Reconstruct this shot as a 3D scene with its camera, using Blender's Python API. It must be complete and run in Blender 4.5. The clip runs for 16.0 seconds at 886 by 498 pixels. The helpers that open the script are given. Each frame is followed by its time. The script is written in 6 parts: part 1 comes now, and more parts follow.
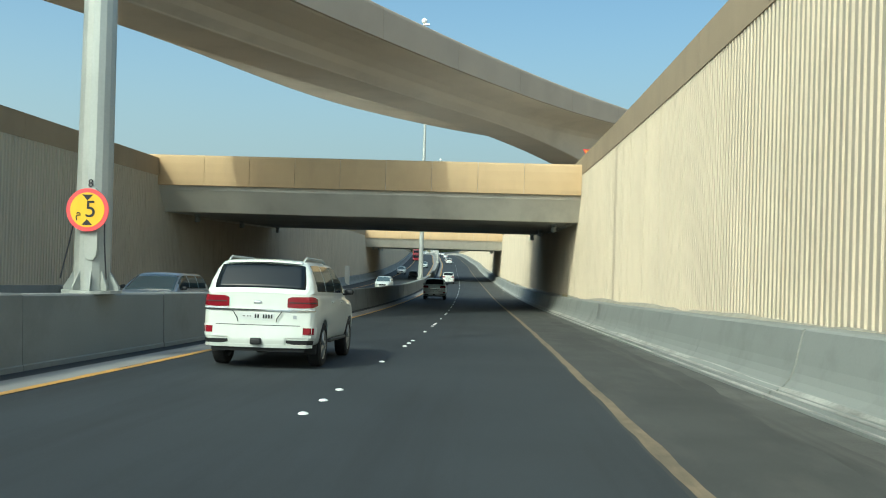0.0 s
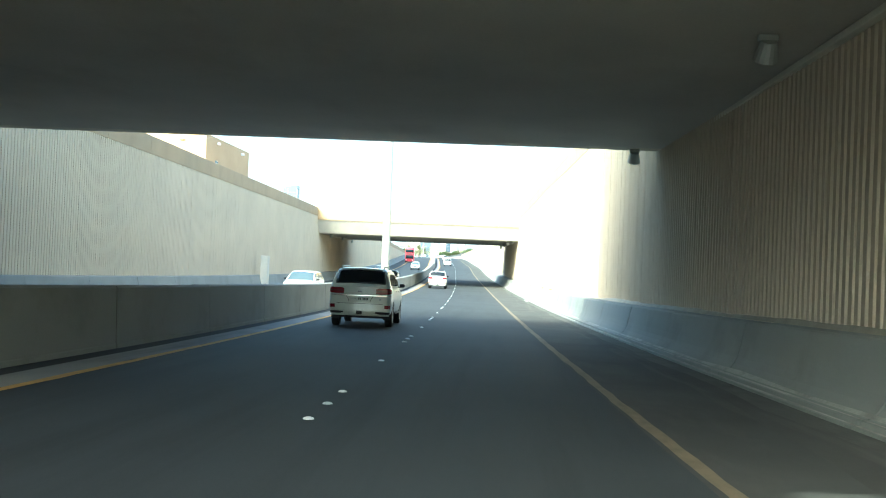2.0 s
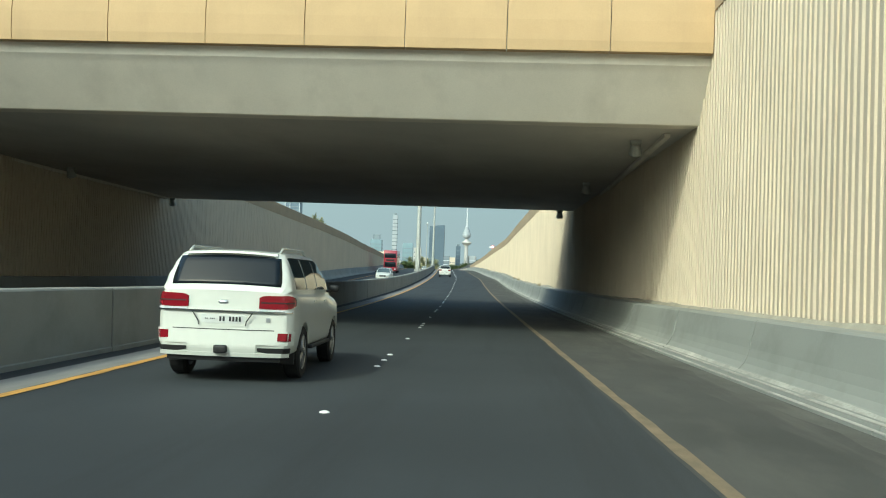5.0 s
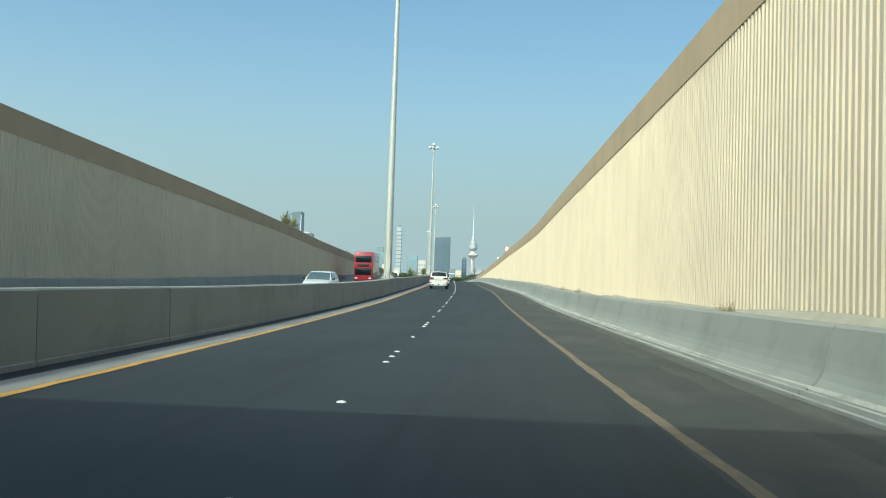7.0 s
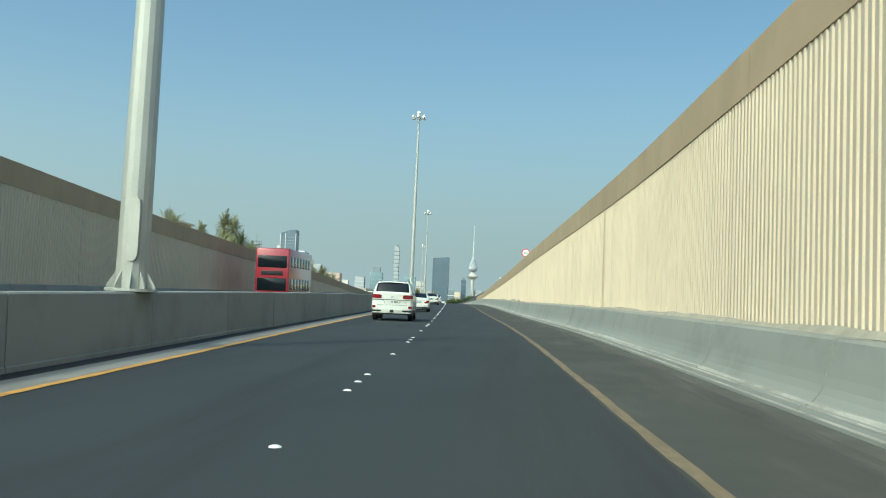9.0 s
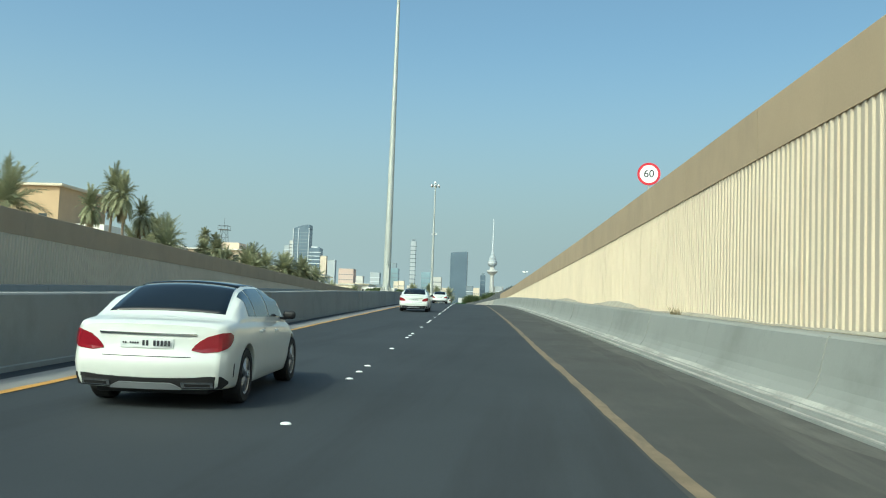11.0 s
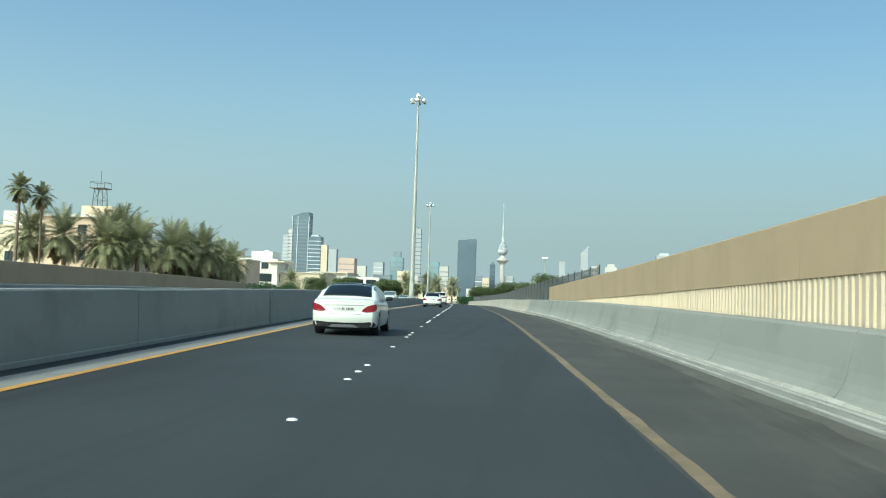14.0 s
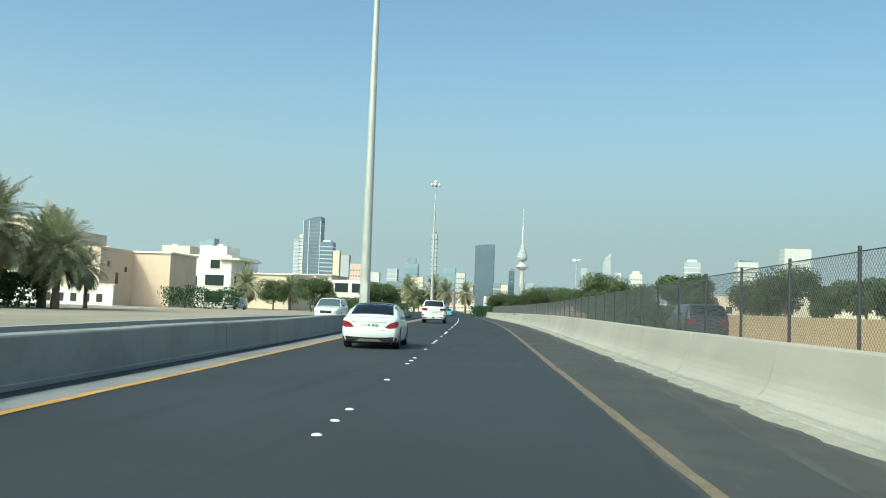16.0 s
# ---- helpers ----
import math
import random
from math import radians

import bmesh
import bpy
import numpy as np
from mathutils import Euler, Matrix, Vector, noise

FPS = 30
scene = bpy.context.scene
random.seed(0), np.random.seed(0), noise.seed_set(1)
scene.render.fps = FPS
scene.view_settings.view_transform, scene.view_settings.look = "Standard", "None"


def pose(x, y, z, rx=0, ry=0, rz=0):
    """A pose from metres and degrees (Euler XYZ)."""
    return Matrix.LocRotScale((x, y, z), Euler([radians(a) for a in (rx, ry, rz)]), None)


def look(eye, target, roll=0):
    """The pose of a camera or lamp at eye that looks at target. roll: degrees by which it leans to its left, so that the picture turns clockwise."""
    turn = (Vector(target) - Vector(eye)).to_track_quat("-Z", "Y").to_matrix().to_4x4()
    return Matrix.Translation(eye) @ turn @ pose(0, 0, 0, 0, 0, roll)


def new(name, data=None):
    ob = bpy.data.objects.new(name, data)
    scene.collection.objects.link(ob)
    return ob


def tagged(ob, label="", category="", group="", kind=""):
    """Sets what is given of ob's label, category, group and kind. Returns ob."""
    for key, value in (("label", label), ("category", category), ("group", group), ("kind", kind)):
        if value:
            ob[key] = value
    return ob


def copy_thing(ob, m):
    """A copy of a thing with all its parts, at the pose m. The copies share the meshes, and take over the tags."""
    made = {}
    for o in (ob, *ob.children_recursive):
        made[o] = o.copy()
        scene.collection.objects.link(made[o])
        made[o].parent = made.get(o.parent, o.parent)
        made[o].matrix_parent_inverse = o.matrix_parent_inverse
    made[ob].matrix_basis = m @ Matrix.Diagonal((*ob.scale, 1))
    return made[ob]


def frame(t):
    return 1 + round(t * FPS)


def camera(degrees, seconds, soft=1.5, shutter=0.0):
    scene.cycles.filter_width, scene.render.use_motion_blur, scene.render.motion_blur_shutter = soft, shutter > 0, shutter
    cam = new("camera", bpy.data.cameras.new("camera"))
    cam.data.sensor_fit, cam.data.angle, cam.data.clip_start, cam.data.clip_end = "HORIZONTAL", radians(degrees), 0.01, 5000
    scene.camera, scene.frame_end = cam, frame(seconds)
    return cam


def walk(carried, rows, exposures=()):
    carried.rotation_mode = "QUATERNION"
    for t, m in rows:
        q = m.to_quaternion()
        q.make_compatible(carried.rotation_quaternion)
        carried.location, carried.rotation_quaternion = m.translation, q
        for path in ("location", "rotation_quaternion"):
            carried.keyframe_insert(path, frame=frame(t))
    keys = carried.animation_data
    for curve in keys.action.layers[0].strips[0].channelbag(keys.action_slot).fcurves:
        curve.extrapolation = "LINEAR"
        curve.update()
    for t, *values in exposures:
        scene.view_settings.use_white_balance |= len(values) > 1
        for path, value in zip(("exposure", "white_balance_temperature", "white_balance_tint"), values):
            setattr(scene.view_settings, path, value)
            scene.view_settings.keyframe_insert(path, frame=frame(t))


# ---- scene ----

# ---- the road's line: offsets and heights of the carriageway every 40 m ----
ROAD_X = [-0.307, 0.000, -0.002, -0.678, -1.580, -2.799, -4.347, -6.059, -7.839, -10.287, -12.800, -15.502, -18.411, -21.703, -25.132, -29.020, -33.337, -37.945, -42.694, -47.507, -52.352, -57.216]
ROAD_Z = [1.519, 0.000, -1.348, -2.318, -2.821, -2.904, -2.649, -1.990, -0.949, -0.068, 0.918, 1.771, 2.297, 2.465, 2.618, 2.583, 2.500, 2.426, 2.403, 2.401, 2.402, 2.403]
CAP_R = [7.61, 7.45, 7.27, 7.05, 6.99, 6.99, 6.61, 6.23, 5.96, 5.77, 5.63, 5.36, 5.34, 5.22, 5.03, 4.88, 4.73, 4.51, 4.36, 4.20, 4.05]
CAP_L = [6.98, 6.80, 6.63, 6.44, 6.26, 6.07, 5.92, 5.72, 5.51, 5.39, 5.29, 5.05, 4.71, 4.67, 4.46, 4.35, 4.21, 4.10, 4.17, 3.98, 3.79]
RY, LY = 1.453, -6.047
MED, WL = -7.5, -18.871
TOE, RB, RBH = 3.882, 4.850, 1.014
LB, LBH = -7.247, 1.178
MED_STEP, MED_LOW = 464.0, 0.8
B1 = (51.44, 81.24, 6.81, 5.09, 3.61)
B2 = (159.95, 190.27, 6.03, 4.41, 2.85)
LAMP_O = 3.85
MASTS = [16.7, 124.3, 263.2, 382.9, 510.6, 645.4]
MAST_H = [30.5, 30.5, 30.7, 28.9, 27.3, 27.9]
STUD_O = -2.2
SIGN_Z = 2.1
STUDS = [-38.1, -25.7, -13.3, -0.9, 11.5, 24.0, 36.1, 49.3, 62.4, 75.6, 88.8, 101.9, 115.1, 128.2, 141.4, 154.6, 167.7, 180.9, 194.0, 207.2, 220.4, 233.5, 246.7, 259.0, 271.5, 284.1, 296.6, 309.2, 321.7, 334.3, 346.8, 360.2, 371.9, 383.5, 395.1, 406.8, 418.7, 430.6, 442.6, 454.5, 466.4, 478.9, 491.4, 503.9, 516.4, 528.9, 541.4, 553.9, 566.4, 578.9]


def along(table, y, first, step):
    """Smooth value of a table along the road."""
    n = len(table)
    u = min(max((y - first) / step, 1.0), n - 2.001)
    i = int(u)
    f = u - i
    a, b, c, d = table[i - 1:i + 3]
    v = b + 0.5 * f * (c - a + f * (2 * a - 5 * b + 4 * c - d + f * (3 * (b - c) + d - a)))
    over = (y - first) / step - u
    return v + over * (table[-1] - table[-2] if over > 0 else table[1] - table[0])


def road_x(y):
    return along(ROAD_X, y, -40, 40)


def road_z(y):
    return along(ROAD_Z, min(max(y, -40), 780), -40, 40)


def cap_r(y):
    return float(np.interp(y, range(0, 501, 25), CAP_R))


def cap_l(y):
    return float(np.interp(y, range(0, 501, 25), CAP_L))


def med_h(y):
    """Height of the median barrier: it steps down on the open road."""
    u = min(1.0, max(0.0, (y - MED_STEP) / 3.0))
    return LBH + (MED_LOW - LBH) * u * u * (3 - 2 * u)


def at(y, o, z):
    """The place o metres to the right of the lane's line, y metres along it."""
    return Vector((road_x(y) + o, y, z))


# ---- camera ----
EXPOSURES = [(0.0, 0.2, 5700, -15), (0.5, 0.28, 5700, -15), (1.0, 0.45, 5700, -15), (1.5, 0.95, 5900, -14), (2.0, 2.2, 5600, -15), (2.5, 1.25, 5700, -11), (3.0, 0.4, 5950, -14), (3.5, 0.15, 5850, -15), (5.0, 0.15, 5850, -15), (6.0, 1.1, 5950, -13), (6.5, 0.8, 6200, -12), (7.0, 0.25, 5850, -15), (8.5, 0.08, 5850, -16), (12.0, 0.14, 5850, -16), (14.0, 0.2, 5850, -16), (16.0, 0.26, 5900, -15)]
ROWS = [
    (0, -0.144, 0.000, 1.439, 2.815, 0.500, 1.705),
    (0.5, -0.094, 12.303, 1.000, 2.976, 0.129, 1.658),
    (1, -0.177, 24.304, 0.585, 3.097, 0.225, 2.013),
    (1.5, -0.323, 37.043, 0.179, 3.180, 0.554, 2.001),
    (2, -0.644, 51.570, -0.231, 3.157, 0.931, 2.484),
    (2.5, -0.827, 65.701, -0.582, 3.225, 0.999, 2.207),
    (3, -1.162, 80.323, -0.885, 3.148, 1.403, 2.349),
    (3.5, -1.445, 94.943, -1.119, 3.243, 1.659, 2.059),
    (4, -1.792, 109.353, -1.290, 3.389, 1.684, 2.071),
    (6.5, -4.074, 176.863, -1.402, 4.434, 2.645, 2.077),
    (7, -4.585, 189.367, -1.316, 4.296, 2.817, 1.954),
    (7.5, -5.035, 202.018, -1.187, 4.484, 3.226, 1.710),
    (8, -5.594, 215.479, -1.002, 4.398, 3.763, 2.267),
    (8.5, -6.154, 229.848, -0.755, 4.277, 4.216, 2.479),
    (11, -9.709, 305.993, 1.061, 5.533, 3.897, 2.195),
    (11.5, -10.562, 320.783, 1.390, 5.662, 4.410, 1.640),
    (12, -11.517, 335.439, 1.750, 5.893, 4.283, 1.843),
    (12.5, -12.473, 349.861, 2.114, 6.091, 4.351, 1.590),
    (13, -13.376, 363.978, 2.449, 6.450, 4.471, 1.385),
    (13.5, -14.362, 378.060, 2.770, 6.471, 4.327, 1.604),
    (14, -15.310, 392.055, 3.064, 6.055, 3.277, 1.941),
    (14.5, -16.329, 405.937, 3.309, 6.325, 2.975, 2.129),
    (15, -17.284, 419.559, 3.511, 6.524, 3.114, 1.767),
    (15.5, -18.541, 437.359, 3.713, 7.127, 3.534, 1.359),
    (16, -20.123, 455.359, 3.828, 7.184, 3.720, 2.073),
]
cam = camera(51.38, 16.0, soft=1.05)


def carried_pose(x, y, z, yaw, pitch, roll):
    a, p = radians(yaw), radians(pitch)
    way = Vector((-math.sin(a) * math.cos(p), math.cos(a) * math.cos(p), math.sin(p)))
    return look((x, y, z), Vector((x, y, z)) + way, roll)


walk(cam, [(t, carried_pose(*row)) for t, *row in ROWS], EXPOSURES)


# ---- world, sun ----
SUN_WAY = Vector((0.612, 1.08, -1.0)).normalized()
world = bpy.data.worlds.new("sky_world")
scene.world = world
world.use_nodes = True
_wn = world.node_tree.nodes
_wl = world.node_tree.links
_sky = _wn.new("ShaderNodeTexSky")
_sky.sky_type = "NISHITA"
_sky.sun_disc = False
_sky.sun_elevation = math.asin(-SUN_WAY.z)
_sky.sun_rotation = math.atan2(-SUN_WAY.x, -SUN_WAY.y)
_sky.air_density = 1.0
_sky.dust_density = 4.0
_sky.ozone_density = 1.0
# desert haze that thickens towards the horizon, all round
_geo = _wn.new("ShaderNodeTexCoord")
_sep = _wn.new("ShaderNodeSeparateXYZ")
_wl.new(_geo.outputs["Generated"], _sep.inputs[0])
_rng = _wn.new("ShaderNodeMapRange")
_rng.interpolation_type = "SMOOTHSTEP"
_rng.inputs["From Min"].default_value = -0.02
_rng.inputs["From Max"].default_value = 0.3
_rng.inputs["To Min"].default_value = 1.0
_rng.inputs["To Max"].default_value = 0.0
_wl.new(_sep.outputs["Z"], _rng.inputs["Value"])
_haze = _wn.new("ShaderNodeMix")
_haze.data_type = "RGBA"
_wl.new(_rng.outputs[0], _haze.inputs["Factor"])
_wl.new(_sky.outputs[0], _haze.inputs["A"])
_haze.inputs["B"].default_value = (2.75, 3.05, 3.3, 1)
# the hazy sky is brighter on the sun's side than opposite it
_dot = _wn.new("ShaderNodeVectorMath")
_dot.operation = "DOT_PRODUCT"
_wl.new(_geo.outputs["Generated"], _dot.inputs[0])
_dot.inputs[1].default_value = Vector((SUN_WAY.x, SUN_WAY.y, 0)).normalized()
_glow = _wn.new("ShaderNodeMapRange")
_glow.inputs["From Min"].default_value = -1.0
_glow.inputs["From Max"].default_value = 1.0
_glow.inputs["To Min"].default_value = 1.26
_glow.inputs["To Max"].default_value = 0.74
_wl.new(_dot.outputs["Value"], _glow.inputs["Value"])
_dim = _wn.new("ShaderNodeVectorMath")
_dim.operation = "SCALE"
_wl.new(_haze.outputs["Result"], _dim.inputs[0])
_wl.new(_glow.outputs[0], _dim.inputs["Scale"])
_wl.new(_dim.outputs[0], _wn["Background"].inputs[0])
_wn["Background"].inputs[1].default_value = 0.192
sun = new("sun", bpy.data.lights.new("sun", "SUN"))
sun.data.energy = 1.72
sun.data.angle = radians(0.45)
sun.data.color = (1.0, 0.93, 0.82)
sun.matrix_world = look((0, 0, 120), Vector((0, 0, 120)) + SUN_WAY)


# ---- materials ----
def material(name, base, rough=0.8, metal=0.0, vary=0.12, scale=1.5, fine=40.0, bump=0.15, bump_d=0.004,
             stain=None, stain_amt=0.0, stain_scale=(0.4, 0.4, 0.4), rand=0.0, spec=0.4, coat=0.0):
    """Procedural paint or stone: a base colour that varies at two scales, stains of their own shape, and fine relief."""
    m = bpy.data.materials.new(name)
    m.use_nodes = True
    n, k = m.node_tree.nodes, m.node_tree.links
    b = n["Principled BSDF"]
    co = n.new("ShaderNodeTexCoord")
    big = n.new("ShaderNodeTexNoise")
    big.inputs["Scale"].default_value = scale
    big.inputs["Detail"].default_value = 6
    small = n.new("ShaderNodeTexNoise")
    small.inputs["Scale"].default_value = fine
    small.inputs["Detail"].default_value = 4
    k.new(co.outputs["Object"], big.inputs["Vector"])
    k.new(co.outputs["Object"], small.inputs["Vector"])
    add = n.new("ShaderNodeMath")
    add.operation = "MULTIPLY_ADD"
    k.new(small.outputs["Fac"], add.inputs[0])
    add.inputs[1].default_value = 0.5
    k.new(big.outputs["Fac"], add.inputs[2])
    ramp = n.new("ShaderNodeMapRange")
    ramp.inputs["From Min"].default_value = 0.45
    ramp.inputs["From Max"].default_value = 1.05
    ramp.inputs["To Min"].default_value = 1.0 - vary
    ramp.inputs["To Max"].default_value = 1.0 + vary
    k.new(add.outputs[0], ramp.inputs["Value"])
    val = ramp.outputs[0]
    if rand:
        oi = n.new("ShaderNodeObjectInfo")
        rr = n.new("ShaderNodeMapRange")
        rr.inputs["To Min"].default_value = 1.0 - rand
        rr.inputs["To Max"].default_value = 1.0 + rand
        k.new(oi.outputs["Random"], rr.inputs["Value"])
        mu = n.new("ShaderNodeMath")
        mu.operation = "MULTIPLY"
        k.new(val, mu.inputs[0])
        k.new(rr.outputs[0], mu.inputs[1])
        val = mu.outputs[0]
    mix = n.new("ShaderNodeVectorMath")
    mix.operation = "SCALE"
    mix.inputs[0].default_value = base
    k.new(val, mix.inputs["Scale"])
    col = mix.outputs[0]
    if stain is not None:
        mp = n.new("ShaderNodeMapping")
        mp.inputs["Scale"].default_value = stain_scale
        k.new(co.outputs["Object"], mp.inputs["Vector"])
        st = n.new("ShaderNodeTexNoise")
        st.inputs["Scale"].default_value = 1.0
        st.inputs["Detail"].default_value = 8
        st.inputs["Roughness"].default_value = 0.65
        k.new(mp.outputs[0], st.inputs["Vector"])
        sr = n.new("ShaderNodeMapRange")
        sr.inputs["From Min"].default_value = 0.5
        sr.inputs["From Max"].default_value = 0.72
        sr.inputs["To Max"].default_value = stain_amt
        k.new(st.outputs["Fac"], sr.inputs["Value"])
        cm = n.new("ShaderNodeMix")
        cm.data_type = "RGBA"
        k.new(sr.outputs[0], cm.inputs["Factor"])
        k.new(col, cm.inputs["A"])
        cm.inputs["B"].default_value = (*stain, 1)
        col = cm.outputs["Result"]
    k.new(col, b.inputs["Base Color"])
    b.inputs["Roughness"].default_value = rough
    b.inputs["Metallic"].default_value = metal
    b.inputs["Specular IOR Level"].default_value = spec
    if coat:
        b.inputs["Coat Weight"].default_value = coat
        b.inputs["Coat Roughness"].default_value = 0.04
    if bump:
        bp = n.new("ShaderNodeBump")
        bp.inputs["Strength"].default_value = bump
        bp.inputs["Distance"].default_value = bump_d
        k.new(add.outputs[0], bp.inputs["Height"])
        k.new(bp.outputs[0], b.inputs["Normal"])
    return m


def glass(name, base, rough=0.03, spec=0.5, coat=0.15):
    m = bpy.data.materials.new(name)
    m.use_nodes = True
    b = m.node_tree.nodes["Principled BSDF"]
    b.inputs["Base Color"].default_value = (*base, 1)
    b.inputs["Roughness"].default_value = rough
    b.inputs["Specular IOR Level"].default_value = spec
    b.inputs["Coat Weight"].default_value = coat
    b.inputs["Coat Roughness"].default_value = 0.02
    return m


ASPHALT = material("asphalt", (0.042, 0.0475, 0.0515), 0.78, vary=0.18, scale=0.25, fine=60, bump=0.5, bump_d=0.006,
                   stain=(0.026, 0.028, 0.03), stain_amt=0.7, stain_scale=(1.1, 0.05, 1.0), spec=0.22)
SHOULDER = material("shoulder_asphalt", (0.066, 0.067, 0.063), 0.85, vary=0.2, scale=0.5, fine=70, bump=0.4, bump_d=0.005,
                    stain=(0.13, 0.124, 0.108), stain_amt=0.4, stain_scale=(0.9, 0.25, 1.0), spec=0.22)
SHOULDER_DUST = material("dusty_shoulder_edge", (0.074, 0.074, 0.069), 0.9, vary=0.22, scale=0.6, fine=60, bump=0.4, bump_d=0.005,
                         stain=(0.15, 0.143, 0.125), stain_amt=0.5, stain_scale=(2.5, 0.15, 1.0), spec=0.2)
FOOT_DUST = material("foot_dust", (0.098, 0.096, 0.088), 0.9, vary=0.25, scale=0.9, fine=40, bump=0.4, bump_d=0.005,
                     stain=(0.16, 0.153, 0.135), stain_amt=0.6, stain_scale=(2.5, 0.4, 1.0), spec=0.2)
GUTTER = material("gutter_concrete", (0.27, 0.265, 0.25), 0.85, vary=0.15, scale=0.8, fine=50, bump=0.3,
                  stain=(0.12, 0.115, 0.105), stain_amt=0.6, stain_scale=(1.5, 0.15, 1.0))
CONCRETE = material("barrier_concrete", (0.262, 0.268, 0.245), 0.85, vary=0.06, scale=0.5, fine=30, bump=0.15, rand=0.05,
                    stain=(0.175, 0.18, 0.163), stain_amt=0.7, stain_scale=(0.8, 0.45, 0.5))
# Lit copy of the barrier concrete: sun on the face is put into the colour.
ROADSIDE_LIT = material("roadside_concrete_lit", (0.37, 0.345, 0.29), 0.88, vary=0.1, scale=0.5, fine=30, bump=0.2, rand=0.05,
                    stain=(0.3, 0.28, 0.235), stain_amt=0.5, stain_scale=(0.5, 0.2, 1.6))
LIP = material("pale_lip", (0.38, 0.37, 0.33), 0.9, vary=0.3, scale=1.0, fine=20, bump=0.4, stain=(0.2, 0.195, 0.175), stain_amt=0.95, stain_scale=(2.5, 0.8, 2))
SAND = material("sand_drift", (0.33, 0.305, 0.245), 0.95, vary=0.2, scale=2.0, fine=60, bump=0.5)
RIB = material("ribbed_render", (0.565, 0.483, 0.36), 0.88, vary=0.09, scale=0.35, fine=25, bump=0.3,
               stain=(0.52, 0.45, 0.345), stain_amt=0.5, stain_scale=(0.5, 0.5, 0.12))
CAP = material("brown_render", (0.4, 0.305, 0.195), 0.9, vary=0.08, scale=0.5, fine=30, bump=0.3,
               stain=(0.3, 0.235, 0.16), stain_amt=0.5, stain_scale=(0.6, 0.6, 0.3))
PANEL = material("tan_panel", (0.52, 0.37, 0.205), 0.88, vary=0.07, scale=0.8, fine=30, bump=0.25, rand=0.04,
                 stain=(0.4, 0.29, 0.17), stain_amt=0.4, stain_scale=(0.8, 0.8, 0.2))
# Beam colour is raised above the soffit's, putting missing road bounce into it.
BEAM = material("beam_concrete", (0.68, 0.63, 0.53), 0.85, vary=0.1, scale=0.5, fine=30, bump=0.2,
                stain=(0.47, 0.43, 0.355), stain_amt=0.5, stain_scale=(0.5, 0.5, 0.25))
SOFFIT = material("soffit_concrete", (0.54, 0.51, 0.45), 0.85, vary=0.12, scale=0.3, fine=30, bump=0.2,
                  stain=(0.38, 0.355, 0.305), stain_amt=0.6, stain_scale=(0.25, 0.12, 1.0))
YELLOW = material("yellow_paint", (0.57, 0.31, 0.07), 0.7, vary=0.15, scale=3, fine=60, bump=0.3,
                  stain=(0.2, 0.13, 0.06), stain_amt=0.7, stain_scale=(4, 0.6, 1))
FADED = material("faded_yellow_paint", (0.195, 0.15, 0.095), 0.8, vary=0.25, scale=3, fine=60, bump=0.3,
                 stain=(0.1, 0.085, 0.062), stain_amt=0.8, stain_scale=(4, 0.6, 1))
JOINT = material("joint_filler", (0.06, 0.06, 0.055), 0.95, vary=0.1, scale=3, fine=40, bump=0.1)
STUD = material("stud_ceramic", (0.82, 0.82, 0.8), 0.35, vary=0.08, scale=20, bump=0)
STEEL = material("galvanised_steel", (0.43, 0.44, 0.405), 0.5, metal=0.35, vary=0.1, scale=1.2, fine=20, bump=0.08,
                 stain=(0.33, 0.33, 0.29), stain_amt=0.45, stain_scale=(3, 3, 0.4))
DARK = material("dark_metal", (0.03, 0.03, 0.032), 0.5, vary=0.1, scale=5, bump=0)
WHITE = material("white_plastic", (0.8, 0.8, 0.78), 0.4, vary=0.05, scale=5, bump=0)
GROUND = material("dusty_ground", (0.34, 0.29, 0.215), 0.95, vary=0.25, scale=0.12, fine=8, bump=0.6, bump_d=0.03,
                  stain=(0.22, 0.19, 0.14), stain_amt=0.6, stain_scale=(0.05, 0.05, 0.05))


# ---- builders ----
def link_mesh(name, bm, mat=None, smooth=False):
    me = bpy.data.meshes.new(name)
    bm.to_mesh(me)
    bm.free()
    if smooth:
        for p in me.polygons:
            p.use_smooth = True
    if mat:
        me.materials.append(mat)
    return new(name, me)


def part(name, bm, mat, parent, label="", smooth=False):
    ob = link_mesh(name, bm, mat, smooth)
    ob.parent = parent
    ob.matrix_parent_inverse = parent.matrix_world.inverted()
    if label:
        tagged(ob, label)
    return ob


def piece(name, mesh, parent, m):
    """A part on mesh data shared with its alike pieces."""
    ob = new(name, mesh)
    ob.parent = parent
    ob.matrix_basis = m
    return ob


def empty(name, m, label, category, group="", kind=""):
    ob = new(name)
    ob.empty_display_size = 0.2
    ob.matrix_world = m
    return tagged(ob, label, category, group, kind)


def shown(ob):
    bpy.context.view_layer.update()
    return ob


def box(bm, x0, x1, y0, y1, z0, z1, bevel=0.0):
    r = bmesh.ops.create_cube(bm, size=1.0, matrix=Matrix.Translation(((x0 + x1) / 2, (y0 + y1) / 2, (z0 + z1) / 2))
                              @ Matrix.Diagonal((x1 - x0, y1 - y0, z1 - z0, 1)))
    if bevel:
        es = list({e for v in r["verts"] for e in v.link_edges})
        bmesh.ops.bevel(bm, geom=es, offset=bevel, segments=2, affect="EDGES", profile=0.5)
    return r["verts"]


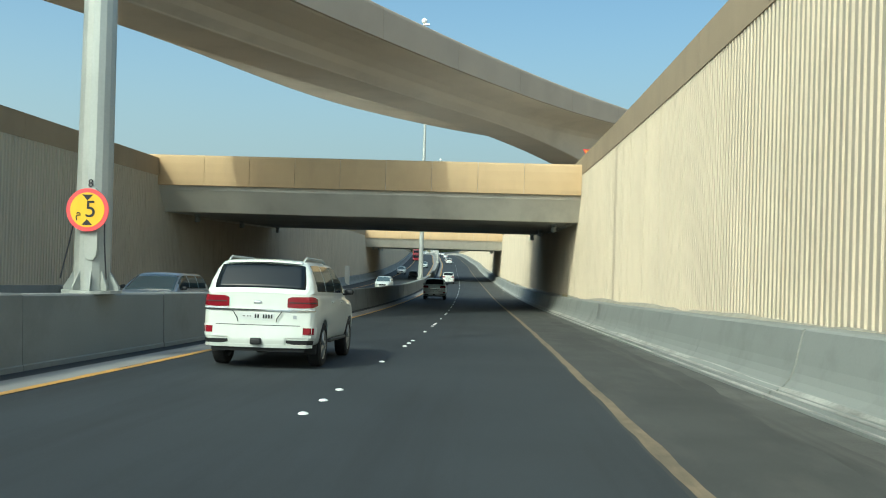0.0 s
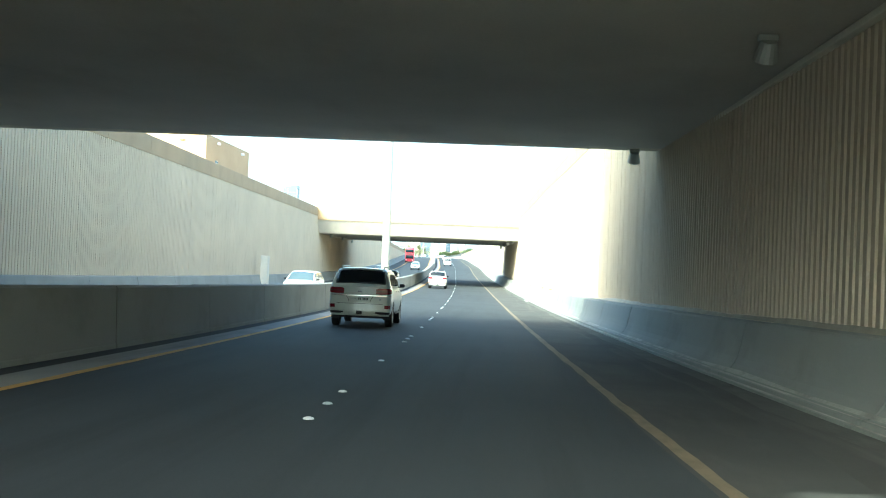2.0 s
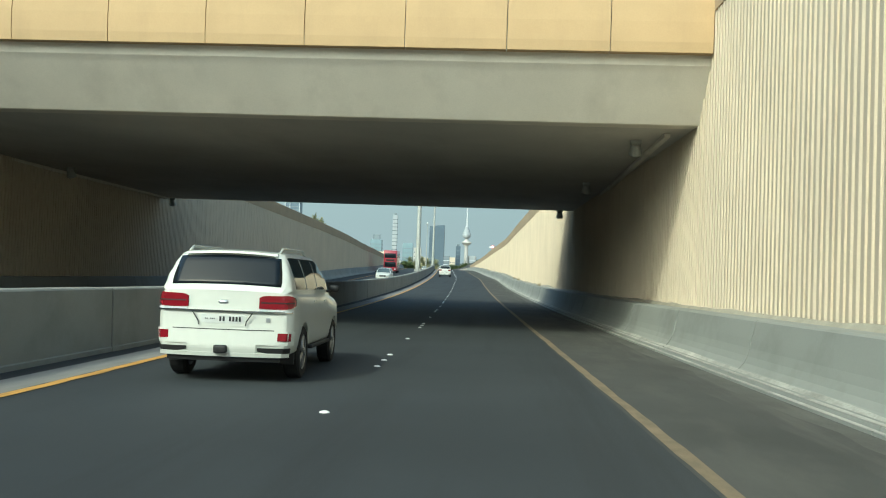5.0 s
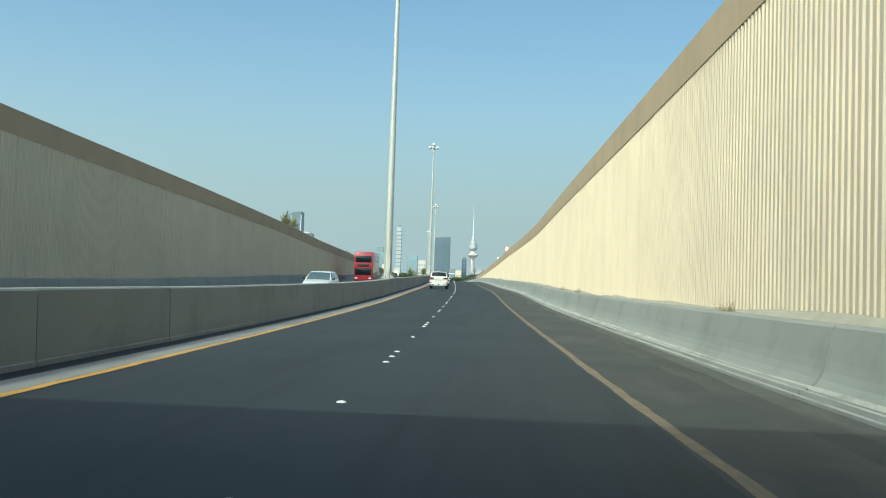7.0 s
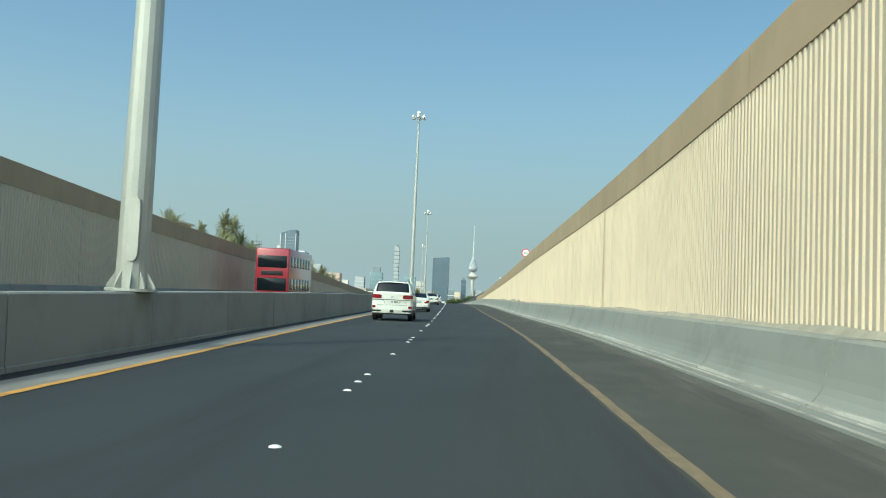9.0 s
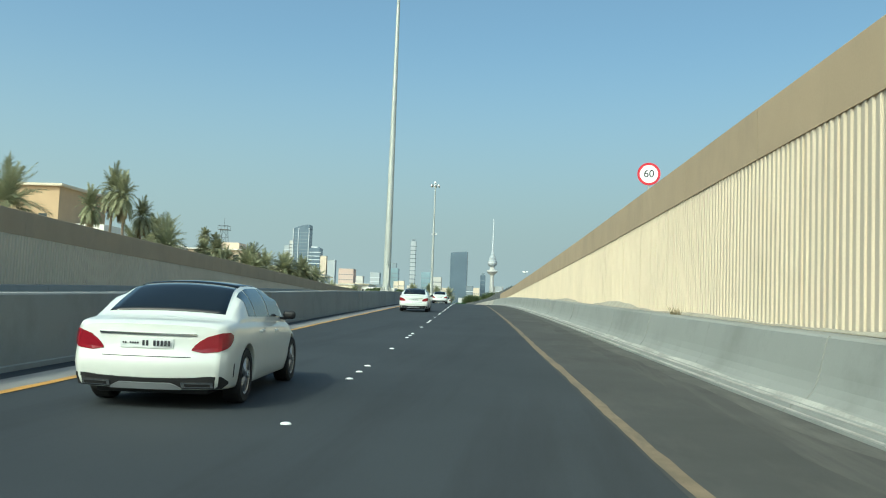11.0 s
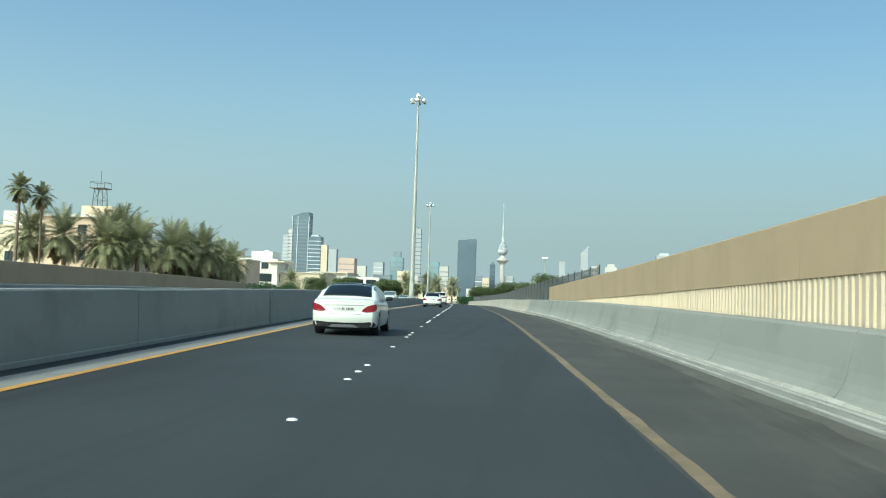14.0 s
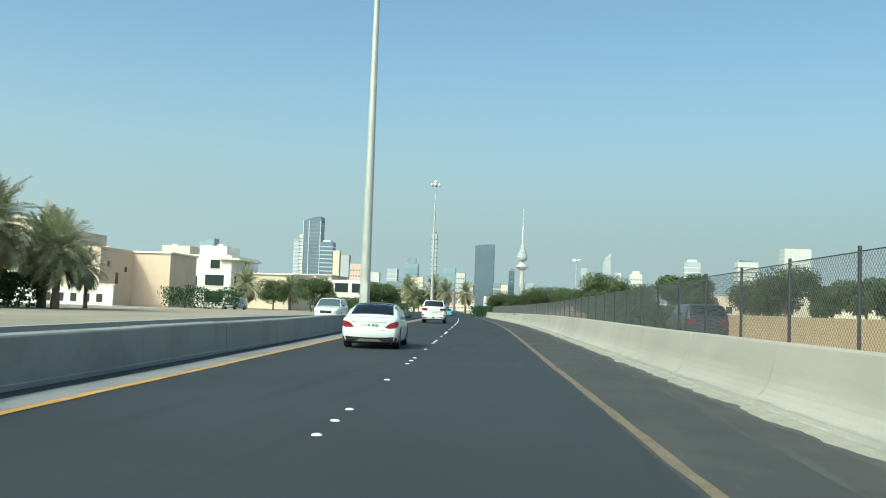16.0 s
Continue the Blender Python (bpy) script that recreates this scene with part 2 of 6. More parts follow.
def tube(bm, path, radii, seg=12, caps=True):
    """A round bar along a list of points."""
    rings = []
    n = len(path)
    for i, p in enumerate(path):
        a = Vector(path[max(i - 1, 0)])
        b = Vector(path[min(i + 1, n - 1)])
        q = (b - a).to_track_quat("Z", "Y")
        r = radii[i] if isinstance(radii, (list, tuple)) else radii
        rings.append([bm.verts.new(Vector(p) + q @ Vector((r * math.cos(2 * math.pi * j / seg), r * math.sin(2 * math.pi * j / seg), 0)))
                      for j in range(seg)])
    for a, b in zip(rings, rings[1:]):
        for j in range(seg):
            bm.faces.new((a[j], a[(j + 1) % seg], b[(j + 1) % seg], b[j]))
    if caps:
        bm.faces.new(rings[0][::-1])
        bm.faces.new(rings[-1])


def sweep(bm, rings, closed=True, caps=True):
    """A skin over rings of points of equal count."""
    vs = [[bm.verts.new(p) for p in r] for r in rings]
    n = len(vs[0])
    for a, b in zip(vs, vs[1:]):
        for j in range(n if closed else n - 1):
            k = (j + 1) % n
            bm.faces.new((a[j], a[k], b[k], b[j]))
    if closed and caps:
        bm.faces.new(vs[0][::-1])
        bm.faces.new(vs[-1])
    return vs


def ribbon(ys, prof, closed=False):
    bm = bmesh.new()
    sweep(bm, [[at(y, o, z) for o, z in prof(y)] for y in ys], closed)
    bmesh.ops.recalc_face_normals(bm, faces=bm.faces)
    return bm


def span(a, b, step):
    n = max(1, round((b - a) / step))
    return [a + (b - a) * i / n for i in range(n + 1)]


# ---- ground, road ----
Y0, YEND = -90.0, 3600.0
W_R, W_L = 5.08, WL
END_R, END_L = 456.0, 466.0


def ground_r(y):
    z = cap_r(y) - 1.05
    s = min(1.0, max(0.0, (y - END_R) / 12.0))
    return z * (1 - s) + (road_z(y) + 0.02) * s


def ground_l(y):
    z = cap_l(y) - 0.95
    s = min(1.0, max(0.0, (y - END_L) / 12.0))
    return z * (1 - s) + (road_z(y) + 0.02) * s


bm = bmesh.new()
ys = span(Y0, 560, 5) + [600, 700, 850, 1100, 1500, 2200, YEND]
outer = [600, 150, 60, 20, 6, 0.35]
left = [[at(y, W_L - d, ground_l(y)) for d in outer] for y in ys]
right = [[at(y, W_R + d, ground_r(y)) for d in outer[::-1]] for y in ys]
sweep(bm, left, False)
sweep(bm, right, False)
back = [(-1400, Y0), (1400, Y0)]
for x0, x1 in ((-3000, -590), (590, 3000)):
    yy = [Y0, 60, 200, 380, 560, 850, 1500, YEND]
    g0 = ground_l if x0 < 0 else ground_r
    if x0 < 0:
        sweep(bm, [[(x0, y, g0(y)), at(y, W_L - 600, g0(y))] for y in yy], False)
    else:
        sweep(bm, [[at(y, W_R + 600, g0(y)), (x1, y, g0(y))] for y in yy], False)
bmesh.ops.recalc_face_normals(bm, faces=bm.faces)
tagged(link_mesh("ground", bm, GROUND), "dusty pale brown ground beside the sunken road", "ground", kind="structure")

ys = span(Y0, 900, 4)
tagged(link_mesh("road", ribbon(ys, lambda y: [(W_L - 0.3, road_z(y)), (W_L + 6, road_z(y)), (MED, road_z(y)), (1.6, road_z(y)), (W_R + 0.3, road_z(y))]), ASPHALT),
       "dark grey asphalt motorway running through the underpass", "road", kind="structure")
ys2 = span(900, YEND, 60)
tagged(link_mesh("road_far", ribbon(ys2, lambda y: [(W_L - 0.3, road_z(y) + 0.03), (W_R + 0.3, road_z(y) + 0.03)]), ASPHALT),
       "dark asphalt motorway far ahead towards the city", "road", kind="structure")
tagged(link_mesh("road_shoulder", ribbon(ys, lambda y: [(RY - 0.12, road_z(y) + 0.004), (TOE + 0.05, road_z(y) + 0.004)]), SHOULDER),
       "paler dusty asphalt shoulder beside the concrete barrier", "road", kind="structure")
tagged(link_mesh("shoulder_dust", ribbon(span(Y0, 900, 1.0), lambda y: [(TOE - 0.95 - 0.35 * noise.noise(Vector((y * 0.12, 0.3, 0))) - 0.2 * noise.noise(Vector((y * 0.55, 4.3, 0))), road_z(y) + 0.0065), (TOE + 0.05, road_z(y) + 0.0075)]), SHOULDER_DUST),
       "pale dust swept along the outer edge of the shoulder", "dust", kind="structure")
tagged(link_mesh("shoulder_dust", ribbon(span(Y0, 900, 1.0), lambda y: [(TOE - 0.42 - 0.2 * noise.noise(Vector((y * 0.2, 8.3, 0))) - 0.14 * noise.noise(Vector((y * 0.9, 6.1, 0))), road_z(y) + 0.0088), (TOE + 0.05, road_z(y) + 0.0088)]), FOOT_DUST),
       "fine pale dust gathered at the barrier's foot", "dust", kind="structure")
tagged(link_mesh("gutter", ribbon(ys, lambda y: [(LY - 0.74 + 0.05 * noise.noise(Vector((y * 0.3, 1.0, 0))), road_z(y) + 0.004), (LY - 0.1, road_z(y) + 0.004)]), GUTTER),
       "light grey concrete gutter strip along the median barrier", "gutter", kind="structure")
tagged(link_mesh("gutter_far_side", ribbon(ys, lambda y: [(2 * MED - LY + 0.12, road_z(y) + 0.004), (MED - 0.2, road_z(y) + 0.004)]), GUTTER),
       "light grey concrete gutter strip on the far carriageway", "gutter", kind="structure")
for nm, o, w in (("lane_line_outer", RY, 0.15), ("lane_line_inner", LY, 0.16), ("lane_line_far_inner", 2 * MED - LY, 0.17), ("lane_line_far_outer", W_L + 3.6, 0.18)):
    bm = ribbon(span(Y0, 900, 0.5 if "far" not in nm else 4.0), lambda y: [(o - w / 2 + 0.03 * noise.noise(Vector((y * 1.3, o, 0))) + 0.02 * noise.noise(Vector((y * 0.21, o, 5))), road_z(y) + 0.009),
                                                                          (o + w / 2 + 0.03 * noise.noise(Vector((y * 1.3, o, 9))) + 0.02 * noise.noise(Vector((y * 0.21, o, 5))), road_z(y) + 0.009)])
    tagged(link_mesh(nm, bm, FADED if nm == "lane_line_outer" else YELLOW), "worn yellow painted edge line on the asphalt", "road marking", kind="structure")

# ---- retaining walls with vertical ribs ----
PITCH, DEPTH = 0.245, 0.034
# one rib with a steep flank and a long sloping back: share of the pitch, share of the depth
RIB_SHAPE = [(0.0, 0.08), (0.02, 0.0), (0.1, 0.0), (0.13, 0.04), (0.88, 1.0), (0.92, 1.0)]


def ribbed(name, o, side, y0, y1, top, label, depth=DEPTH):
    bm = bmesh.new()
    n = int((y1 - y0) / PITCH)
    rings = []
    uneven = random.Random(int(o * 10))
    for i in range(n):
        j = uneven.uniform(-0.05, 0.05)
        for f, d in RIB_SHAPE:
            y = y0 + (i + f + j) * PITCH
            oo = o + side * depth * d
            zb, zt = road_z(y) - 0.2, top(y)
            if zt - zb > 0.3:
                rings.append([at(y, oo, zb), at(y, oo, zt)])
    sweep(bm, rings, False)
    if side < 0:
        bmesh.ops.reverse_faces(bm, faces=bm.faces)
    w = tagged(link_mesh(name, bm, RIB), label, "wall", kind="structure")
    ys = span(y0, y1, 6)
    part("wall_backing", ribbon(ys, lambda y: [(o + side * (depth + 0.004), road_z(y) - 0.2), (o + side * (depth + 0.004), top(y)), (o + side * 0.5, top(y)), (o + side * 0.5, road_z(y) - 0.2)], True), RIB, w)
    return w


def coping(name, o, side, y0, y1, top, h, label):
    """The brown parapet on a wall, in cast lengths with open joints."""
    e = tagged(new(name), label, "parapet", kind="structure")
    y = y0
    while y < y1 - 0.5:
        ye = min(y + 6.0, y1)
        ys = span(y + 0.008, ye - 0.008, 3)
        bm = ribbon(ys, lambda q: [(o - side * 0.012, top(q) - h), (o - side * 0.012, top(q) - 0.02), (o + side * 0.01, top(q)), (o + side * 0.3, top(q)), (o + side * 0.32, top(q) - 0.02), (o + side * 0.32, top(q) - h)], True)
        part("parapet_length", bm, CAP, e)
        y = ye
    return e


CAP_H = 1.02
ribbed("wall_right", W_R, 1, Y0, END_R, lambda y: cap_r(y) - CAP_H + 0.005, "cream ribbed concrete retaining wall in full sun")
ribbed("wall_left", W_L, -1, Y0, END_L, lambda y: cap_l(y) - CAP_H + 0.005, "cream ribbed concrete retaining wall in shade", 0.028)
coping("parapet_right", W_R, 1, Y0, END_R, cap_r, CAP_H, "brown rendered parapet on top of the ribbed wall")
coping("parapet_left", W_L, -1, Y0, END_L, cap_l, CAP_H, "brown rendered parapet on top of the shaded wall")


# ---- concrete barriers ----
def barrier(name, y0, y1, prof, step, label, mat=CONCRETE):
    e = tagged(new(name), label, "barrier", kind="structure")
    y = y0
    while y < y1 - 0.5:
        ye = min(y + step, y1)
        dz = random.uniform(-0.008, 0.008)
        do = random.uniform(-0.01, 0.01)
        bm = ribbon(span(y + 0.018, ye - 0.018, 3), lambda q: [(o + do, road_z(q) + h + dz * (h > 0.3)) for o, h in prof], True)
        part("barrier_length", bm, mat, e)
        y = ye
    lo, hi = min(o for o, h in prof), max(o for o, h in prof)
    mid = prof[-1][0] if abs(prof[-1][0]) > abs(TOE) + 0.5 and name in ("barrier_right", "barrier_left") else (lo + hi) / 2
    core = [(mid + (o - mid) * 0.95, h if h < 0.3 else h - 0.03) for o, h in prof]
    part("joint_filler", ribbon(span(y0, y1, 3), lambda q: [(o, road_z(q) + h) for o, h in core], True), JOINT, e, "dark filler in the open joints")
    return e


PR = [(TOE, -0.05), (TOE, 0.05), (TOE + 0.09, 0.06), (TOE + 0.1, 0.11), (TOE + 0.2, 0.125), (TOE + 0.3, 0.2), (TOE + 0.37, 0.29), (TOE + 0.42, 0.4), (TOE + 0.46, 0.54), (TOE + 0.49, 0.7), (TOE + 0.56, RBH), (TOE + 0.6, RBH + 0.03), (W_R - 0.01, RBH + 0.03), (W_R - 0.01, -0.05)]
for k, (o0, h0, o1, h1) in enumerate(((0.008, 0.054, 0.082, 0.064), (0.108, 0.116, 0.192, 0.129))):
    def lip(y):
        c, w = (o0 + o1) / 2, (o1 - o0) / 2 * min(1.0, max(0.12, 0.7 + 0.9 * noise.noise(Vector((y * 0.23, k, 2.0))) + 0.5 * noise.noise(Vector((y * 1.1, k, 4.0)))))
        return [(TOE + c - w, road_z(y) + h0 + (h1 - h0) * (c - w - o0) / (o1 - o0) + 0.002), (TOE + c + w, road_z(y) + h0 + (h1 - h0) * (c + w - o0) / (o1 - o0) + 0.002)]
    tagged(link_mesh("barrier_lip", ribbon(span(Y0, 900, 0.8), lip), LIP),
           "pale dusty lip along the foot of the concrete barrier", "kerb", kind="structure")
bm = ribbon(span(Y0, 461, 1.0), lambda y: [(TOE + 0.215, road_z(y) + 0.141), (TOE + 0.215 + (0.05 + 0.05 * noise.noise(Vector((y * 0.3, 3.3, 1)))), road_z(y) + 0.141 + 0.75 * (0.05 + 0.05 * noise.noise(Vector((y * 0.3, 3.3, 1)))) + 0.004)])
tagged(link_mesh("dust_bank", bm, LIP), "thin pale dust lying on the barrier's sloping foot", "dust", kind="stuff")
barrier("barrier_right", Y0, 465.0, PR, 6.1, "grey concrete safety barrier along the ribbed wall")
PE = PR[:-2] + [(TOE + 0.8, RBH + 0.03), (TOE + 0.84, RBH), (TOE + 1.0, 0.36), (TOE + 1.25, 0.1), (TOE + 1.25, -0.05)]
barrier("barrier_roadside", 465.0, 900, PE, 6.1, "concrete safety barrier in a sunlit-pale colour beside the open road", ROADSIDE_LIT)
a, hm = LB - MED, LBH
PM = [(MED - a - 0.05, -0.05), (MED - a - 0.05, 0.08), (MED - a - 0.03, 0.1), (MED - a, hm - 0.03), (MED - a + 0.03, hm), (MED + a - 0.03, hm), (MED + a, hm - 0.03), (MED + a + 0.03, 0.1), (MED + a + 0.05, 0.08), (MED + a + 0.05, -0.05)]
barrier("barrier_median", Y0, MED_STEP, PM, 6.1, "grey concrete median barrier between the carriageways")
PM_LOW = [(o, h if h < 0.3 else h - LBH + MED_LOW) for o, h in PM]
barrier("barrier_median_low", MED_STEP + 3.0, 900, PM_LOW, 6.1, "lower grey concrete median barrier on the open road")
bm = ribbon(span(MED_STEP + 0.02, MED_STEP + 2.98, 0.3), lambda q: [(o, road_z(q) + (h if h < 0.3 else h - (LBH - med_h(q)))) for o, h in PM], True)
tagged(link_mesh("barrier_median_step", bm, CONCRETE), "grey concrete barrier length sloping down to the lower barrier", "barrier", kind="structure")
PL = [(W_L - (o - W_R), h) for o, h in PR]
barrier("barrier_left", Y0, END_L - 2, PL, 6.1, "grey concrete safety barrier along the shaded wall")


# ---- bridges ----
def bridge(yf, yb, ztop, zmid, zsof, w, last):
    e = empty("road_bridge", Matrix.Translation(at((yf + yb) / 2, (W_L + W_R) / 2, zsof)), "concrete road bridge with tan panel parapets over the underpass", "bridge", kind="structure")
    shown(e)
    xl, xr = W_L - 26, W_R + 26

    def slab(o0, o1, y0, y1, z0, z1, bev=0.02):
        bm = bmesh.new()
        box(bm, road_x((y0 + y1) / 2) + o0, road_x((y0 + y1) / 2) + o1, y0, y1, z0, z1, bev)
        return bm
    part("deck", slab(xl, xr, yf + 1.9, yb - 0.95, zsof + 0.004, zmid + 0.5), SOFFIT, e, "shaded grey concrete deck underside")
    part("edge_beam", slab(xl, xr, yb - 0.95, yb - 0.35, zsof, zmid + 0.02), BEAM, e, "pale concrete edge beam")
    x0 = road_x(yf)
    bm = bmesh.new()
    sweep(bm, [[(x0 + o, yf + d, z) for d, z in ((0.32, zmid + 0.02), (0.36, zmid - 0.25), (1.36, zsof + 0.08), (1.41, zsof + 0.02), (1.47, zsof), (1.9, zsof), (1.9, zmid + 0.02))] for o in (xl, xr)])
    bmesh.ops.recalc_face_normals(bm, faces=bm.faces)
    part("edge_beam", bm, BEAM, e, "pale concrete edge beam sloping back under the parapet")
    for y0, y1 in ((yf, yf + 0.3), (yb - 0.3, yb)):
        x0 = road_x(y0)
        front = y0 == yf
        for i in range(-9, 15):
            a = x0 + W_R - last - i * w
            a1 = a + w if i != 0 else a + last
            if i < 0:
                a, a1 = a + last - w, a1 + last - w
            bm = bmesh.new()
            face = [(0.05, zmid), (0.015, zmid + 0.25), (0.0, zmid + 0.75), (0.012, zmid + 1.25), (0.05, ztop - 0.12), (0.09, ztop - 0.03), (0.14, ztop), (0.24, ztop), (0.3, ztop - 0.06), (0.3, zmid)]
            sweep(bm, [[(x, y0 + d if front else y1 - d, z) for d, z in face] for x in (a + 0.011, a1 - 0.011)])
            bmesh.ops.recalc_face_normals(bm, faces=bm.faces)
            part("parapet_panel", bm, PANEL, e)
        bm = bmesh.new()
        box(bm, x0 + W_L - 27, x0 + W_R + 27, (y0 + y1) / 2 - 0.05, (y0 + y1) / 2 + 0.05, zmid + 0.05, ztop - 0.06)
        part("parapet_core", bm, SOFFIT, e)
    for o0, o1 in ((W_L - 0.05, W_L + 0.12), (W_R - 0.12, W_R + 0.05)):
        part("bearing_haunch", slab(o0, o1, yf + 2.6, yb - 1.0, zsof - 0.12, zsof, 0.02), BEAM, e, "narrow concrete bearing ledge")
    return e


bridge(*B1, 2.585, 3.2)
bridge(*B2, 2.54, 2.5)


def soffit_lamp(y, o, z):
    e = empty("tunnel_lamp", Matrix.Translation(at(y, o, z)), "small dark floodlight hanging under the bridge deck", "lamp", "underpass lamps")
    shown(e)
    x, yy, zz = at(y, o, z)
    bm = bmesh.new()
    m = Matrix.Translation((x, yy, zz - 0.25)) @ Matrix.Rotation(radians(35), 4, "X")
    bmesh.ops.create_cone(bm, cap_ends=True, segments=16, radius1=0.2, radius2=0.13, depth=0.32, matrix=m)
    part("housing", bm, STEEL, e, "grey spun-metal housing")
    bm = bmesh.new()
    bmesh.ops.create_cone(bm, cap_ends=True, segments=16, radius1=0.175, radius2=0.175, depth=0.012, matrix=m @ Matrix.Translation((0, 0, -0.165)))
    part("lens", bm, DARK, e, "unlit dark lens")
    bm = bmesh.new()
    box(bm, x - 0.16, x + 0.16, yy - 0.05, yy + 0.05, zz - 0.1, zz + 0.004, 0.01)
    part("bracket", bm, STEEL, e)


for yf, yb, zt, zm, zs in (B1, B2):
    for y, o in ((yf + 4, LAMP_O + 0.1), ((yf + yb) / 2, LAMP_O + 0.1), (yb - 0.65, LAMP_O + 0.45)):
        soffit_lamp(y, o, zs)
        soffit_lamp(y, W_L + W_R - o, zs)


# ---- lighting masts on the median ----
def mast(y, height):
    x, yy, z = at(y, MED, road_z(y) + med_h(y))
    e = empty("lighting_mast", Matrix.Translation((x, yy, z)), "tall galvanised steel high-mast light on the median", "lamp post", "high-mast lights")
    shown(e)
    h = height - med_h(y)
    bm = bmesh.new()
    tube(bm, [(x, yy, z + 0.05 + h * i / 10) for i in range(11)], [0.33 - 0.21 * i / 10 for i in range(11)], 16)
    part("shaft", bm, STEEL, e, smooth=False)
    bm = bmesh.new()
    bmesh.ops.create_cone(bm, cap_ends=True, segments=18, radius1=0.53, radius2=0.53, depth=0.06, matrix=Matrix.Translation((x, yy, z + 0.03)))
    part("base_plate", bm, STEEL, e)
    for i in range(10):
        a = 2 * math.pi * i / 10
        bm = bmesh.new()
        c, s = math.cos(a), math.sin(a)
        p = [(0.3, 0.06), (0.5, 0.06), (0.5, 0.12), (0.32, 0.42)]
        q = [[bm.verts.new((x + r * c - t * s, yy + r * s + t * c, z + k)) for r, k in p] for t in (-0.012, 0.012)]
        bm.faces.new(q[0])
        bm.faces.new(q[1][::-1])
        for j in range(4):
            bm.faces.new((q[0][j], q[0][(j + 1) % 4], q[1][(j + 1) % 4], q[1][j]))
        part("gusset", bm, STEEL, e)
    bm = bmesh.new()
    r = 0.31
    rings = []
    for zz, w in ((0.62, 0.05), (0.68, 0.1), (0.8, 0.12), (1.75, 0.12), (1.86, 0.1), (1.92, 0.05)):
        rings.append([(x + 0.1 - w, yy - r - 0.035, z + zz), (x + 0.1 + w, yy - r - 0.035, z + zz), (x + 0.1 + w, yy - r + 0.1, z + zz), (x + 0.1 - w, yy - r + 0.1, z + zz)])
    sweep(bm, rings)
    bmesh.ops.recalc_face_normals(bm, faces=bm.faces)
    part("access_door", bm, STEEL, e)
    zt = z + h
    bm = bmesh.new()
    bmesh.ops.create_cone(bm, cap_ends=True, segments=16, radius1=0.34, radius2=0.26, depth=0.4, matrix=Matrix.Translation((x, yy, zt + 0.1)))
    part("winch_cap", bm, WHITE, e)
    bm = bmesh.new()
    ring = [(x + 0.75 * math.cos(2 * math.pi * i / 24), yy + 0.75 * math.sin(2 * math.pi * i / 24), zt - 0.45) for i in range(25)]
    tube(bm, ring, 0.045, 8, False)
    for i in range(4):
        a = math.pi * i / 2
        tube(bm, [(x, yy, zt - 0.45), (x + 0.75 * math.cos(a), yy + 0.75 * math.sin(a), zt - 0.45)], 0.035, 6)
    part("head_ring", bm, STEEL, e)
    for i in range(6):
        a = 2 * math.pi * (i + 0.5) / 6
        bm = bmesh.new()
        m = Matrix.Translation((x + 0.95 * math.cos(a), yy + 0.95 * math.sin(a), zt - 0.62)) @ Matrix.Rotation(a, 4, "Z") @ Matrix.Rotation(0.6, 4, "Y")
        bmesh.ops.create_cone(bm, cap_ends=True, segments=12, radius1=0.32, radius2=0.14, depth=0.42, matrix=m)
        part("floodlight", bm, WHITE, e, "white bowl floodlight", True)
    return e


for y, h in zip(MASTS, MAST_H):
    mast(y, h)

# ---- lane studs ----
bm = bmesh.new()
bmesh.ops.create_uvsphere(bm, u_segments=10, v_segments=6, radius=1.0)
bmesh.ops.delete(bm, geom=[v for v in bm.verts if v.co.z < -0.01], context="VERTS")
bmesh.ops.scale(bm, vec=(0.062, 0.068, 0.024), verts=bm.verts)
stud_mesh = bpy.data.meshes.new("road_stud")
bm.to_mesh(stud_mesh)
bm.free()
stud_mesh.materials.append(STUD)
for y in STUDS:
    for d in (-1.25, 0.0, 1.25, 6.3):
        ob = new("road_stud", stud_mesh)
        ob.matrix_world = Matrix.Translation(at(y + d, STUD_O, road_z(y + d) + 0.003))
        tagged(ob, "white ceramic lane stud fixed to the asphalt", "road stud", "lane studs")


